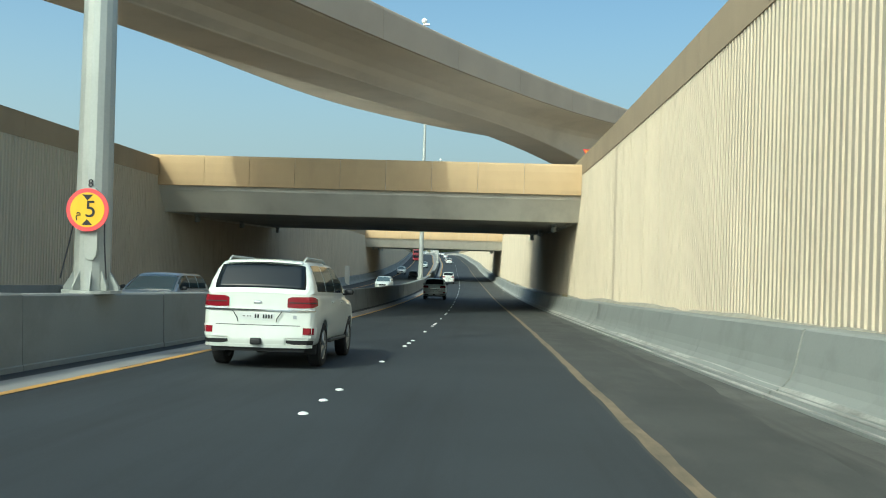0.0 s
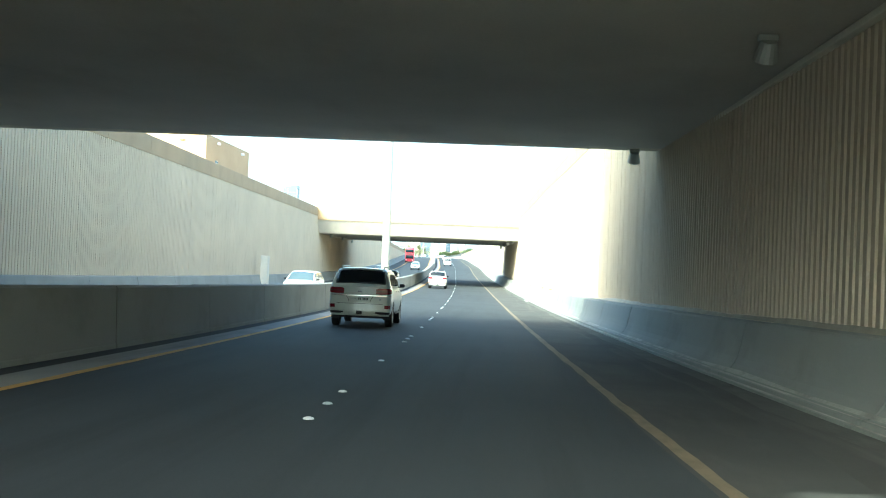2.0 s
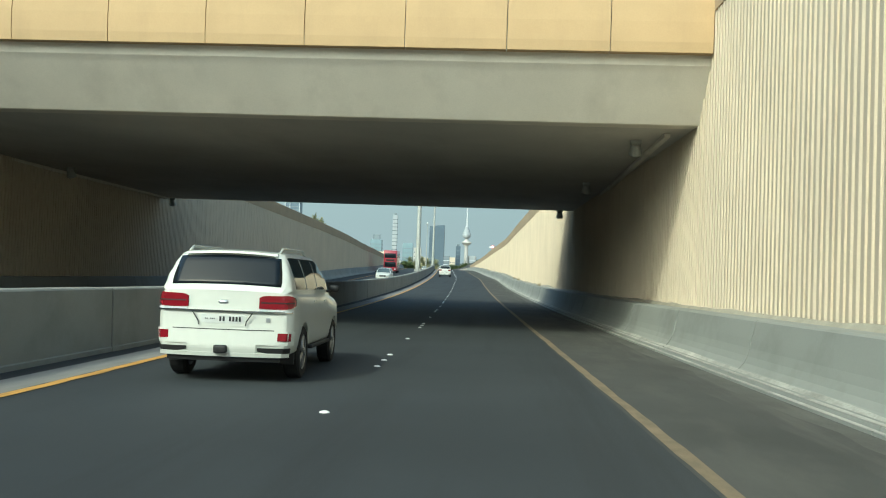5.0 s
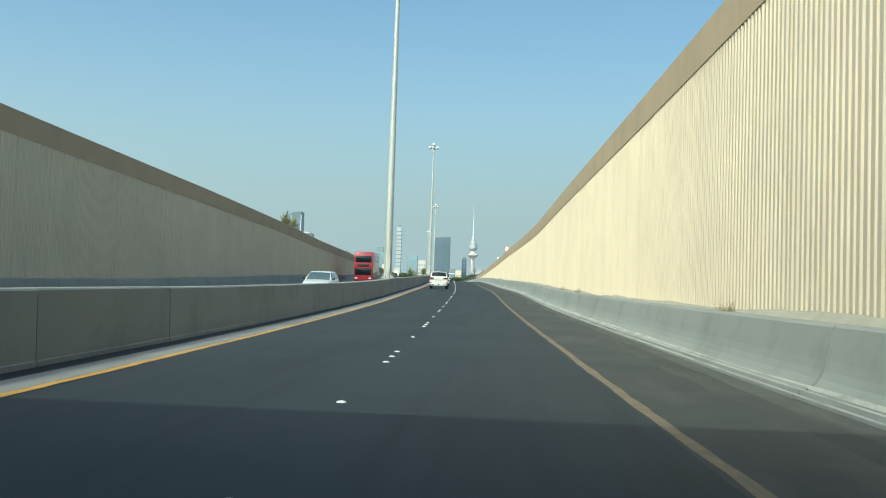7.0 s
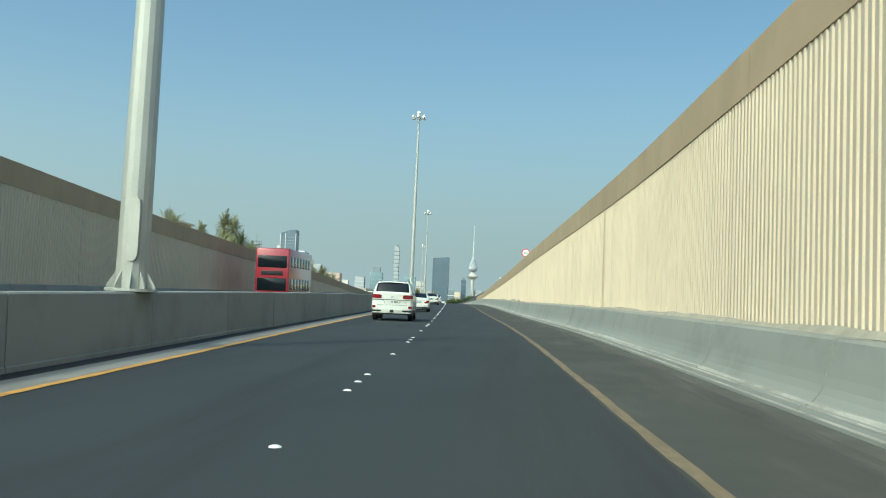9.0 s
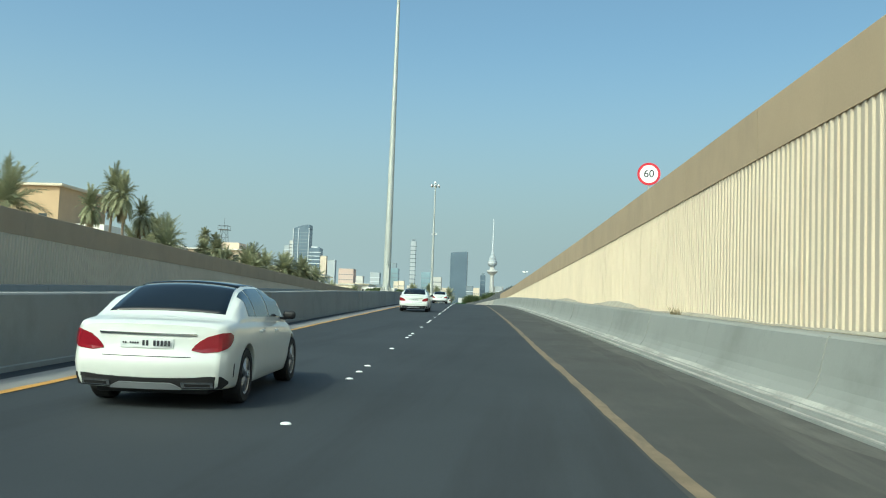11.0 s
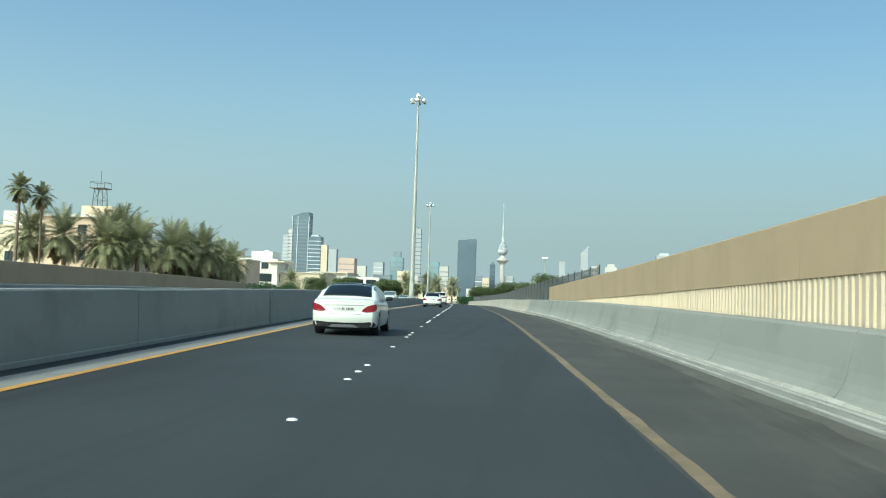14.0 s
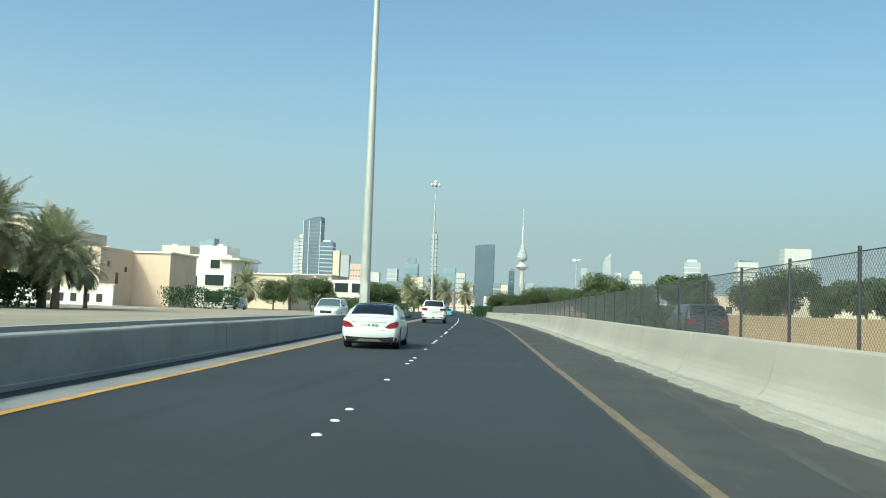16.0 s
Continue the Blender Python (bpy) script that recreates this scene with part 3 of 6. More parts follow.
# ---- curved flyover above the first bridge ----
def flyover():
    e = empty("flyover", Matrix.Translation((0, 58, 11)), "curved concrete box-girder flyover with a solid parapet", "bridge", kind="structure")
    shown(e)

    def edge(y):
        """The near edge of the deck in plan, and the way across it."""
        p = Vector((0.0024 * y * y + 0.2513 * y - 22.55, y, 0))
        sl = 0.0048 * y + 0.2513
        return p, Vector((-1, sl, 0)).normalized()

    def heights(y):
        h = max(0.0, y - 61)
        return 11.15 - 0.005 * min(h, 22) ** 2, 12.38 + 0.0014 * min(h, 22) ** 2, 14.08 + 0.0006 * min(h, 22) ** 2

    def loft(prof, y0=-34.0, y1=112.0, n=64):
        bm = bmesh.new()
        rings = []
        for i in range(n + 1):
            y = y0 + (y1 - y0) * i / n
            c, m = edge(y)
            lv = heights(y)
            u = min(1.0, max(0.0, (y - 38) / 24))
            wide = 3.4 * u * u * (3 - 2 * u)
            rings.append([c + m * (o + wide * min(1.0, max(0.0, (o - 7.0) / 2.4))) + Vector((0, 0, lv[k] + d)) for o, k, d in prof])
        sweep(bm, rings)
        bmesh.ops.recalc_face_normals(bm, faces=bm.faces)
        return bm
    under = [(0.14, 1, -0.02), (0.3, 1, -0.06), (1.4, 1, -0.14), (2.3, 1, -0.3), (2.9, 1, -0.55), (3.25, 1, -0.85), (3.75, 0, 0.08), (3.8, 0, 0.02), (3.86, 0, 0)]
    side = [(10.8 - o, k, d) for o, k, d in under[::-1]]
    part("box_girder", loft(under + side + [(10.66, 1, 0.25), (0.14, 1, 0.25)]), FLYBEAM, e, "buff concrete box girder")
    rail = [(0.0, 1, 0.0), (0.0, 2, -0.22), (0.03, 2, -0.1), (0.1, 2, -0.02), (0.2, 2, 0.0), (0.3, 2, -0.02), (0.37, 2, -0.1), (0.4, 2, -0.22), (0.4, 1, 0.2), (0.16, 1, -0.02)]
    y = -34.0
    while y < 111:
        part("parapet", loft(rail, y + 0.012, y + 7.288, 5), FLYCAP, e, "tan solid concrete parapet")
        y += 7.3
    part("parapet", loft([(10.8 - o, k, d) for o, k, d in rail]), FLYCAP, e, "tan solid concrete parapet")
    # piers outside the walls
    for y in (8.0, 100.0):
        c, m = edge(y)
        p = c + m * 5.4
        bm = bmesh.new()
        tube(bm, [(p.x, p.y, 3.0), (p.x, p.y, heights(y)[0] + 0.2)], 1.1, 20)
        part("pier", bm, FLYBEAM, e)
    # a small camera on the parapet
    c, m = edge(50.3)
    p = c + m * 0.2 + Vector((0, 0, heights(50.3)[2]))
    cam_ob = empty("traffic_camera", Matrix.Translation(p), "small white traffic camera on the flyover parapet", "camera")
    shown(cam_ob)
    bm = bmesh.new()
    tube(bm, [(p.x, p.y, p.z - 0.02), (p.x, p.y, p.z + 0.22)], 0.04, 8)
    part("bracket", bm, STEEL, cam_ob)
    bm = bmesh.new()
    bmesh.ops.create_uvsphere(bm, u_segments=14, v_segments=10, radius=0.16, matrix=Matrix.Translation((p.x, p.y, p.z + 0.3)))
    part("dome", bm, WHITE, cam_ob, "white dome", True)
    bm = bmesh.new()
    box(bm, p.x - 0.07, p.x + 0.3, p.y - 0.06, p.y + 0.06, p.z + 0.06, p.z + 0.17, 0.02)
    part("housing", bm, WHITE, cam_ob, "white boxed housing")


FLYBEAM = material("flyover_concrete", (0.62, 0.54, 0.44), 0.85, vary=0.08, scale=0.25, fine=25, bump=0.2,
                   stain=(0.42, 0.355, 0.28), stain_amt=0.6, stain_scale=(0.14, 0.14, 0.3))
FLYCAP = material("flyover_parapet", (0.4, 0.33, 0.255), 0.88, vary=0.08, scale=0.4, fine=25, bump=0.2)
flyover()


# ---- vehicles ----
def paint(name, col, rough=0.28, metal=0.0):
    return material(name, col, rough, metal, vary=0.04, scale=1.0, fine=8, bump=0, spec=0.5, coat=0.6)


PAINT_WHITE = paint("white_car_paint", (0.66, 0.68, 0.63))
PAINT_DARK = paint("black_car_paint", (0.02, 0.021, 0.024))
PAINT_TEAL = paint("turquoise_car_paint", (0.12, 0.42, 0.5))
PAINT_SILVER = paint("silver_car_paint", (0.42, 0.44, 0.46), 0.3, 0.6)
PAINT_RED = paint("red_bus_paint", (0.3, 0.025, 0.04))
GLASS_DARK = glass("tinted_car_glass", (0.008, 0.012, 0.016), 0.02, 0.35, 0.0)
GLASS_SIDE = glass("side_car_glass", (0.03, 0.046, 0.05))
GLASS_FRONT = glass("windscreen_glass", (0.08, 0.11, 0.12))
RUBBER = material("tyre_rubber", (0.018, 0.018, 0.018), 0.85, vary=0.1, scale=8, bump=0.1)
ALLOY = material("alloy_rim", (0.32, 0.33, 0.34), 0.35, 0.8, vary=0.08, scale=6, bump=0)
TRIM = material("black_plastic", (0.02, 0.02, 0.021), 0.55, vary=0.1, scale=6, bump=0)
CHROME = material("chrome", (0.7, 0.71, 0.72), 0.12, 1.0, vary=0.03, scale=4, bump=0)
RED_LENS = glass("red_lamp_lens", (0.2, 0.007, 0.016), 0.15)
CLEAR_LENS = glass("clear_lamp_lens", (0.6, 0.63, 0.64), 0.1)
PLATE = material("number_plate", (0.62, 0.64, 0.62), 0.5, vary=0.05, scale=8, bump=0)
PLATE_INK = material("plate_ink", (0.03, 0.03, 0.035), 0.6, vary=0.05, scale=8, bump=0)


def eased(tab, y, d=0.04):
    """A table's value at y, softened over a short stretch."""
    lo, hi = tab[0][0], tab[-1][0]
    xs, zs = zip(*tab)
    return sum(float(np.interp(min(hi, max(lo, y + d * i)), xs, zs)) for i in (-1, -0.5, 0, 0.5, 1)) / 5


class Hull:
    """A car's outer skin: half-sections along its length, from sill to roof, as one smooth surface."""

    def __init__(self, spec):
        self.s = spec
        self.L = spec["len"]
        self.kept = {}

    def rows(self, y):
        if y in self.kept:
            return self.kept[y]
        s = self.s
        w, zl, zb, g = (eased(s[n], y) for n in ("half", "low", "belt", "house"))
        zs = zl
        ra = s["wheel"] / 2 + 0.05
        for a in s["axles"]:
            if abs(y - a) < ra:
                zs = max(zs, s["wheel"] / 2 + math.sqrt(ra * ra - (y - a) ** 2))
        zs = min(zs, zb - 0.1)
        (xb, zq), (xm, zm), (xr, zr), cr = s["cab"]
        g6, g7 = min(1, 4 * g), min(1, 1.7 * g)

        def mix(p, q, t):
            return p + (q - p) * t
        d7, d8, d9 = s["deck"]
        x8, z8 = mix(d9 * w, xr, g), mix(zb + 0.022, zr, g)
        c = mix(0.02, cr, g)
        pts = [(0, zs), (0.86 * w, zs), (0.962 * w, max(zl + 0.06, zs)), (0.992 * w, max(zl + 0.3 * (zb - zl), zs + 0.002)), (w, max(zl + 0.56 * (zb - zl), zs + 0.01)),
               (0.985 * w, max(zb - 0.1, zs + 0.03)), (0.945 * w, zb - 0.012),
               (mix(d7 * w, xb, g6), zb + mix(0.008, zq, g6)), (mix(d8 * w, xm, g7), mix(zb + 0.015, zm, g7)), (x8, z8), (0.5 * x8, z8 + 0.78 * c), (0, z8 + c)]
        self.kept[y] = pts
        return pts

    def flat(self, y, k):
        p = self.rows(y)
        k = min(max(k, 0.0), 10.9999)
        i = int(k)
        t = k - i
        a, b = p[i], p[i + 1]
        m0 = [(b[c] - p[max(i - 1, 0)][c]) * 0.36 for c in (0, 1)]
        m1 = [(p[min(i + 2, 11)][c] - a[c]) * 0.36 for c in (0, 1)]
        h = (2 * t ** 3 - 3 * t * t + 1, t ** 3 - 2 * t * t + t, -2 * t ** 3 + 3 * t * t, t ** 3 - t * t)
        return [h[0] * a[c] + h[1] * m0[c] + h[2] * b[c] + h[3] * m1[c] for c in (0, 1)]

    def bend(self, x, y, z):
        """Bow of the tail and the nose in plan, and the tail's profile."""
        f = max(0.0, 1 - max(y, 0) / 0.9) ** 2
        n = max(0.0, 1 - max(self.L - y, 0) / 0.9) ** 2
        q = (x / 0.9) ** 2
        return Vector((x, y + f * (eased(self.s["tail"], z, 0.02) + self.s["bow"] * q) - n * 0.16 * q, z))

    def at(self, y, k, side=1):
        x, z = self.flat(y, k)
        return self.bend(side * x, y, z)

    def side_x(self, y, z):
        ks = [1.5 + 0.25 * i for i in range(22)]
        ps = [self.flat(y, k) for k in ks]
        return float(np.interp(z, [p[1] for p in ps], [p[0] for p in ps]))

    def wrap(self, u, z):
        """A point of the tail, u running over the back and on round the corner."""
        w = self.side_x(0.0, z)
        if abs(u) <= w:
            return self.bend(u, 0.0, z)
        y = abs(u) - w
        return self.bend(math.copysign(self.side_x(y, z), u), y, z)


def shell(name, grid, mat, e, out=0.006, thick=0.02, label=""):
    """A thin panel laid over a grid of points."""
    n, m = len(grid), len(grid[0])
    bm = bmesh.new()
    vs = []
    for i in range(n):
        row = []
        for j in range(m):
            du = grid[min(i + 1, n - 1)][j] - grid[max(i - 1, 0)][j]
            dv = grid[i][min(j + 1, m - 1)] - grid[i][max(j - 1, 0)]
            nr = du.cross(dv)
            c = grid[i][j] - Vector((0, 2.2, 0.6))
            nr = nr.normalized() if nr.length > 1e-9 else c.normalized()
            if nr.dot(c) < 0:
                nr = -nr
            row.append((bm.verts.new(grid[i][j] + nr * out), nr))
        vs.append(row)
    for i in range(n - 1):
        for j in range(m - 1):
            bm.faces.new((vs[i][j][0], vs[i + 1][j][0], vs[i + 1][j + 1][0], vs[i][j + 1][0]))
    r = bmesh.ops.extrude_face_region(bm, geom=list(bm.faces))
    moved = [v for v in r["geom"] if isinstance(v, bmesh.types.BMVert)]
    order = [q[1] for row in vs for q in row]
    old = [q[0].co.copy() for row in vs for q in row]
    for v in moved:
        i = min(range(len(old)), key=lambda a: (old[a] - v.co).length_squared)
        v.co = v.co - order[i] * thick
    bmesh.ops.recalc_face_normals(bm, faces=bm.faces)
    return part(name, bm, mat, e, label)


def wrapped(name, h, e, us, za, zb, mat, out=0.006, thick=0.03, label="", rows=4):
    """A panel on the tail between a lower and an upper edge, each a number or a table over u."""
    def edge(t, u):
        return t if isinstance(t, (int, float)) else float(np.interp(abs(u), *zip(*t)))
    cols = [us[0] + (us[1] - us[0]) * i / 14 for i in range(15)]
    return shell(name, [[h.wrap(u, edge(za, u) + (edge(zb, u) - edge(za, u)) * j / rows) for j in range(rows + 1)] for u in cols], mat, e, out, thick, label)


def skin(h):
    """The painted body."""
    L = h.L
    st = {0.0, 0.015, 0.04, 0.08, 0.13, 0.2, L - 0.015, L - 0.04, L - 0.1, L - 0.2, L} | {round(L * i / 44, 3) for i in range(45)}
    ra = h.s["wheel"] / 2 + 0.05
    for a in h.s["axles"]:
        st |= {round(a + ra * 0.999 * math.cos(math.pi * i / 12), 3) for i in range(13)}
    for y, g in h.s["house"]:
        st |= {y}
    ks = [i / 3 for i in range(34)]
    bm = bmesh.new()
    rings = []

    def ring(y, f=1.0, push=0.0):
        r = []
        for k in ks:
            x, z = h.flat(y, k)
            r.append(h.bend(x * f, y, z) + Vector((0, push, 0)))
        return r + [Vector((-p.x, p.y, p.z)) for p in r[-2:0:-1]]
    for f in (0.0, 0.35, 0.7, 0.94):
        rings.append(ring(0.0, f))
    for y in sorted(v for v in st if 0 <= v <= L):
        rings.append(ring(y))
    for f in (0.9, 0.6, 0.3, 0.0):
        rings.append(ring(L, f, 0.01))
    sweep(bm, rings, True, False)
    bmesh.ops.remove_doubles(bm, verts=bm.verts, dist=0.0015)
    bmesh.ops.recalc_face_normals(bm, faces=bm.faces)
    return bm


def wheel(e, x, y, r, side):
    bm = bmesh.new()
    w = 0.115
    prof = [(-w, r * 0.68), (-w, r * 0.93), (-w * 0.75, r), (w * 0.75, r), (w, r * 0.93), (w, r * 0.68)]
    rings = [[(x + o, y + q * math.cos(2 * math.pi * k / 28), r + q * math.sin(2 * math.pi * k / 28)) for o, q in prof] for k in range(28)]
    rings.append(rings[0])
    sweep(bm, rings, True, False)
    bmesh.ops.remove_doubles(bm, verts=bm.verts, dist=1e-4)
    bmesh.ops.recalc_face_normals(bm, faces=bm.faces)
    t = part("wheel", bm, RUBBER, e, "black rubber tyre")
    bm = bmesh.new()
    xo = x + side * 0.085
    for k in range(5):
        for dd in (-0.13, 0.13):
            a = 2 * math.pi * k / 5 + dd
            c, s = math.cos(a), math.sin(a)
            tube(bm, [(xo, y + 0.05 * c, r + 0.05 * s), (xo - side * 0.01, y + r * 0.66 * c, r + r * 0.66 * s)], [0.034, 0.024], 6)
    ring = [(xo, y + r * 0.67 * math.cos(2 * math.pi * k / 24), r + r * 0.67 * math.sin(2 * math.pi * k / 24)) for k in range(25)]
    tube(bm, ring, 0.022, 6, False)
    part("rim", bm, ALLOY, t, "spoked alloy rim")


def bars(e, x0, x1, y, z0, z1, n, facing=-1):
    """Writing on a plate, as plain bars."""
    w = (x1 - x0) / n
    bm = bmesh.new()
    for i in range(n):
        if i == 2:
            continue
        box(bm, x0 + i * w + w * 0.2, x0 + (i + 1) * w - w * 0.2, y - 0.004, y + 0.001, z0, z1)
    return bm


def car(name, m, spec, body_mat, label, category="car", group="", roof_mat=None, plate=True):
    e = empty(name, Matrix.Identity(4), label, category, group)
    shown(e)
    h = Hull(spec)
    L = spec["len"]
    part("body", skin(h), body_mat, e, smooth=True)

    def across(nm, y0, y1, k0, mat, lb=""):
        cs = [-1 + i / 7 for i in range(15)]
        g = [[h.at(y0 + (y1 - y0) * j / 8, 11 - (11 - k0) * abs(c), 1 if c >= 0 else -1) for j in range(9)] for c in cs]
        for ob in (shell(nm, g, mat, e, 0.006, 0.02, lb),):
            for p in ob.data.polygons:
                p.use_smooth = True
    across("rear_window", *spec["rear_glass"], 9.12, GLASS_DARK, "dark tinted rear glass")
    across("windscreen", *spec["front_glass"], 9.12, GLASS_FRONT)
    if roof_mat:
        across("roof_panel", *spec["roof_glass"], 9.1, roof_mat, "black glass roof panel")
    yw = spec["front_glass"][1]
    for sx in (1, -1):
        for y0, y1 in spec["windows"]:
            g = [[h.at(y0 + (y1 - y0) * i / 8, 7.18 + 1.62 * j / 6, sx) for j in range(7)] for i in range(9)]
            shell("side_window", g, GLASS_SIDE, e, 0.005, 0.02)
        zb = eased(spec["belt"], yw - 0.4)
        x = sx * (spec["cab"][0][0] + 0.13)
        mr = rbox(e, "wing_mirror", x - 0.09, x + 0.09, yw - 0.48, yw - 0.38, zb + 0.03, zb + 0.15, TRIM if spec["mirror"] == "black" else body_mat, 0.045)
        xa = sx * (spec["cab"][0][0] + 0.02)
        rbox(mr, "mirror_arm", xa - 0.07, xa + 0.07, yw - 0.46, yw - 0.41, zb + 0.02, zb + 0.06, TRIM, 0.01)
        for yy in spec["handles"]:
            zz = eased(spec["belt"], yy) - 0.13
            xx = sx * h.side_x(yy, zz)
            rbox(e, "door_handle", xx - 0.02, xx + 0.02, yy - 0.1, yy + 0.1, zz - 0.018, zz + 0.018, body_mat, 0.008)
        for a in spec["axles"]:
            wheel(e, sx * spec["track"], a, spec["wheel"] / 2, sx)
    zb = min(z for _, z in spec["low"])
    rbox(e, "underbody", -spec["track"] + 0.14, spec["track"] - 0.14, 0.3, L - 0.3, zb - 0.04, zb + 0.12, TRIM, 0.03)
    spec["detail"](e, spec, body_mat, h)
    e.matrix_world = m
    return e


def rbox(e, name, x0, x1, y0, y1, z0, z1, mat, bev=0.015, label="", smooth=True):
    bm = bmesh.new()
    box(bm, x0, x1, y0, y1, z0, z1, bev)
    return part(name, bm, mat, e, label, smooth)


def suv_detail(e, s, mat, h):
    for sx in (1, -1):
        wrapped("tail_lamp", h, e, (sx * 0.5, sx * 1.1), [(0.5, 1.05), (0.7, 1.04), (0.9, 1.05), (1.1, 1.1)], [(0.5, 1.2), (0.56, 1.23), (0.9, 1.235), (1.1, 1.19)], RED_LENS, 0.02, 0.04, "red tail lamp")
        wrapped("lamp_bar", h, e, (sx * 0.53, sx * 1.0), 1.125, 1.14, TRIM, 0.026, 0.02, "dark bar across the lamp")
        wrapped("lamp_foot", h, e, (sx * 0.51, sx * 1.0), 1.005, 1.04, CLEAR_LENS, 0.018, 0.04, "clear lower lamp strip")
        wrapped("reflector", h, e, (sx * 0.76, sx * 0.96), 0.6, 0.71, RED_LENS, 0.02, 0.03, "red rear reflector")
        wrapped("bumper_vent", h, e, (sx * 0.5, sx * 0.98), [(0.5, 0.455), (0.62, 0.43), (1, 0.43)], 0.5, TRIM, 0.014, 0.03, "black bumper vent")
        rbox(e, "head_lamp", min(sx * 0.5, sx * 0.82), max(sx * 0.5, sx * 0.82), s["len"] - 0.25, s["len"] - 0.08, 0.84, 0.98, CLEAR_LENS, 0.03)
        bm = bmesh.new()
        tube(bm, [(sx * 0.66, 0.55, 1.84), (sx * 0.665, 0.72, 1.91), (sx * 0.665, 2.2, 1.92), (sx * 0.66, 2.5, 1.85)], 0.022, 8)
        part("roof_rail", bm, STEEL, e, "silver roof rail", True)
        rbox(e, "side_step", min(sx * 0.86, sx * 1.0), max(sx * 0.86, sx * 1.0), 1.6, 3.35, 0.4, 0.46, TRIM, 0.02)
        rbox(e, "mud_flap", min(sx * 0.7, sx * 0.92), max(sx * 0.7, sx * 0.92), 0.56, 0.6, 0.24, 0.5, TRIM, 0.012)
        bm = bmesh.new()
        tube(bm, [(sx * 0.42, 0.0, 0.98), (sx * 0.34, 0.0, 0.86), (sx * 0.33, 0.0, 0.8)], 0.008, 6)
        part("tailgate_crease", bm, TRIM, e)
    wrapped("rear_bumper", h, e, (-1.06, 1.06), 0.54, 0.735, mat, 0.022, 0.05)
    wrapped("bumper_lip", h, e, (-0.95, 0.95), 0.375, 0.43, mat, 0.028, 0.05)
    # Black strip added to draw the shadow beneath the rear bumper.
    wrapped("under_bumper_shade", h, e, (-0.8, 0.8), 0.3, 0.375, TRIM, 0.0, 0.05, "black strip in place of the shade under the bumper")
    wrapped("emblem", h, e, (0.6, 0.66), 0.86, 0.92, PAINT_SILVER, 0.012, 0.02, "plain round emblem")
    wrapped("bumper_lip", h, e, (-0.48, 0.48), 0.43, 0.54, mat, 0.022, 0.05)
    rbox(e, "tow_hitch", -0.09, 0.09, -0.09, 0.05, 0.42, 0.53, TRIM, 0.02, "black tow hitch")
    wrapped("chrome_strip", h, e, (-0.98, 0.98), 0.985, 1.012, CHROME, 0.024, 0.03, "chrome tailgate strip")
    wrapped("tailgate_seam", h, e, (-0.72, 0.72), 0.738, 0.75, TRIM, 0.004, 0.01)
    wrapped("plate_recess", h, e, (-0.33, 0.33), 0.79, 0.965, mat, 0.006, 0.02)
    p = wrapped("number_plate", h, e, (-0.3, 0.3), 0.83, 0.95, PLATE, 0.014, 0.02, "white number plate")
    y = h.wrap(0, 0.9).y - 0.018
    tagged(part("plate_marking", bars(e, -0.05, 0.27, y, 0.86, 0.925, 7), PLATE_INK, p), kind="stuff")
    tagged(part("plate_marking", bars(e, -0.25, -0.1, y, 0.885, 0.9, 6), PLATE_INK, p), kind="stuff")
    rbox(e, "badge", -0.075, 0.075, h.wrap(0, 1.14).y - 0.018, 0.1, 1.1, 1.16, PAINT_SILVER, 0.028, "plain dull chrome badge")
    bm = bmesh.new()
    sweep(bm, [[Vector((x, 0.3 + 0.08 * (x / 0.66) ** 2 + dy, 1.82 + dz - 0.03 * (x / 0.66) ** 2)) for dy, dz in ((0, 0), (0.02, 0.035), (0.3, 0.06), (0.3, 0.0))] for x in [-0.66 + 0.12 * i for i in range(12)]])
    bmesh.ops.recalc_face_normals(bm, faces=bm.faces)
    part("rear_spoiler", bm, mat, e, smooth=False)
    rbox(e, "grille", -0.45, 0.45, s["len"] - 0.08, s["len"] + 0.02, 0.68, 0.92, CHROME, 0.03)


SUV = dict(len=4.95, deck=(0.925, 0.9, 0.87), axles=(1.05, 3.9), wheel=0.78, track=0.85, bow=0.1,
           half=[(0, 0.87), (0.05, 0.925), (0.15, 0.965), (0.5, 0.985), (4.2, 0.985), (4.6, 0.93), (4.85, 0.82), (4.95, 0.7)],
           low=[(0, 0.4), (0.4, 0.4), (1.6, 0.44), (3.4, 0.44), (4.4, 0.42), (4.95, 0.46)],
           belt=[(0, 1.24), (0.08, 1.28), (3.2, 1.25), (3.6, 1.19), (4.6, 1.08), (4.85, 0.98), (4.95, 0.82)],
           house=[(0, 0), (0.05, 0.03), (0.34, 0.86), (0.5, 0.98), (0.8, 1), (2.6, 1), (2.9, 0.9), (3.75, 0)],
           cab=((0.925, 0.03), (0.88, 1.5), (0.73, 1.83), 0.05), tail=[(0.3, 0.06), (0.5, 0.0), (0.8, 0.02), (1.25, 0.03), (2, 0.03)],
           rear_glass=(0.075, 0.345), front_glass=(2.85, 3.68), windows=[(0.5, 1.3), (1.38, 2.24), (2.3, 3.3)], mirror="black", handles=(1.85, 2.85), detail=suv_detail)


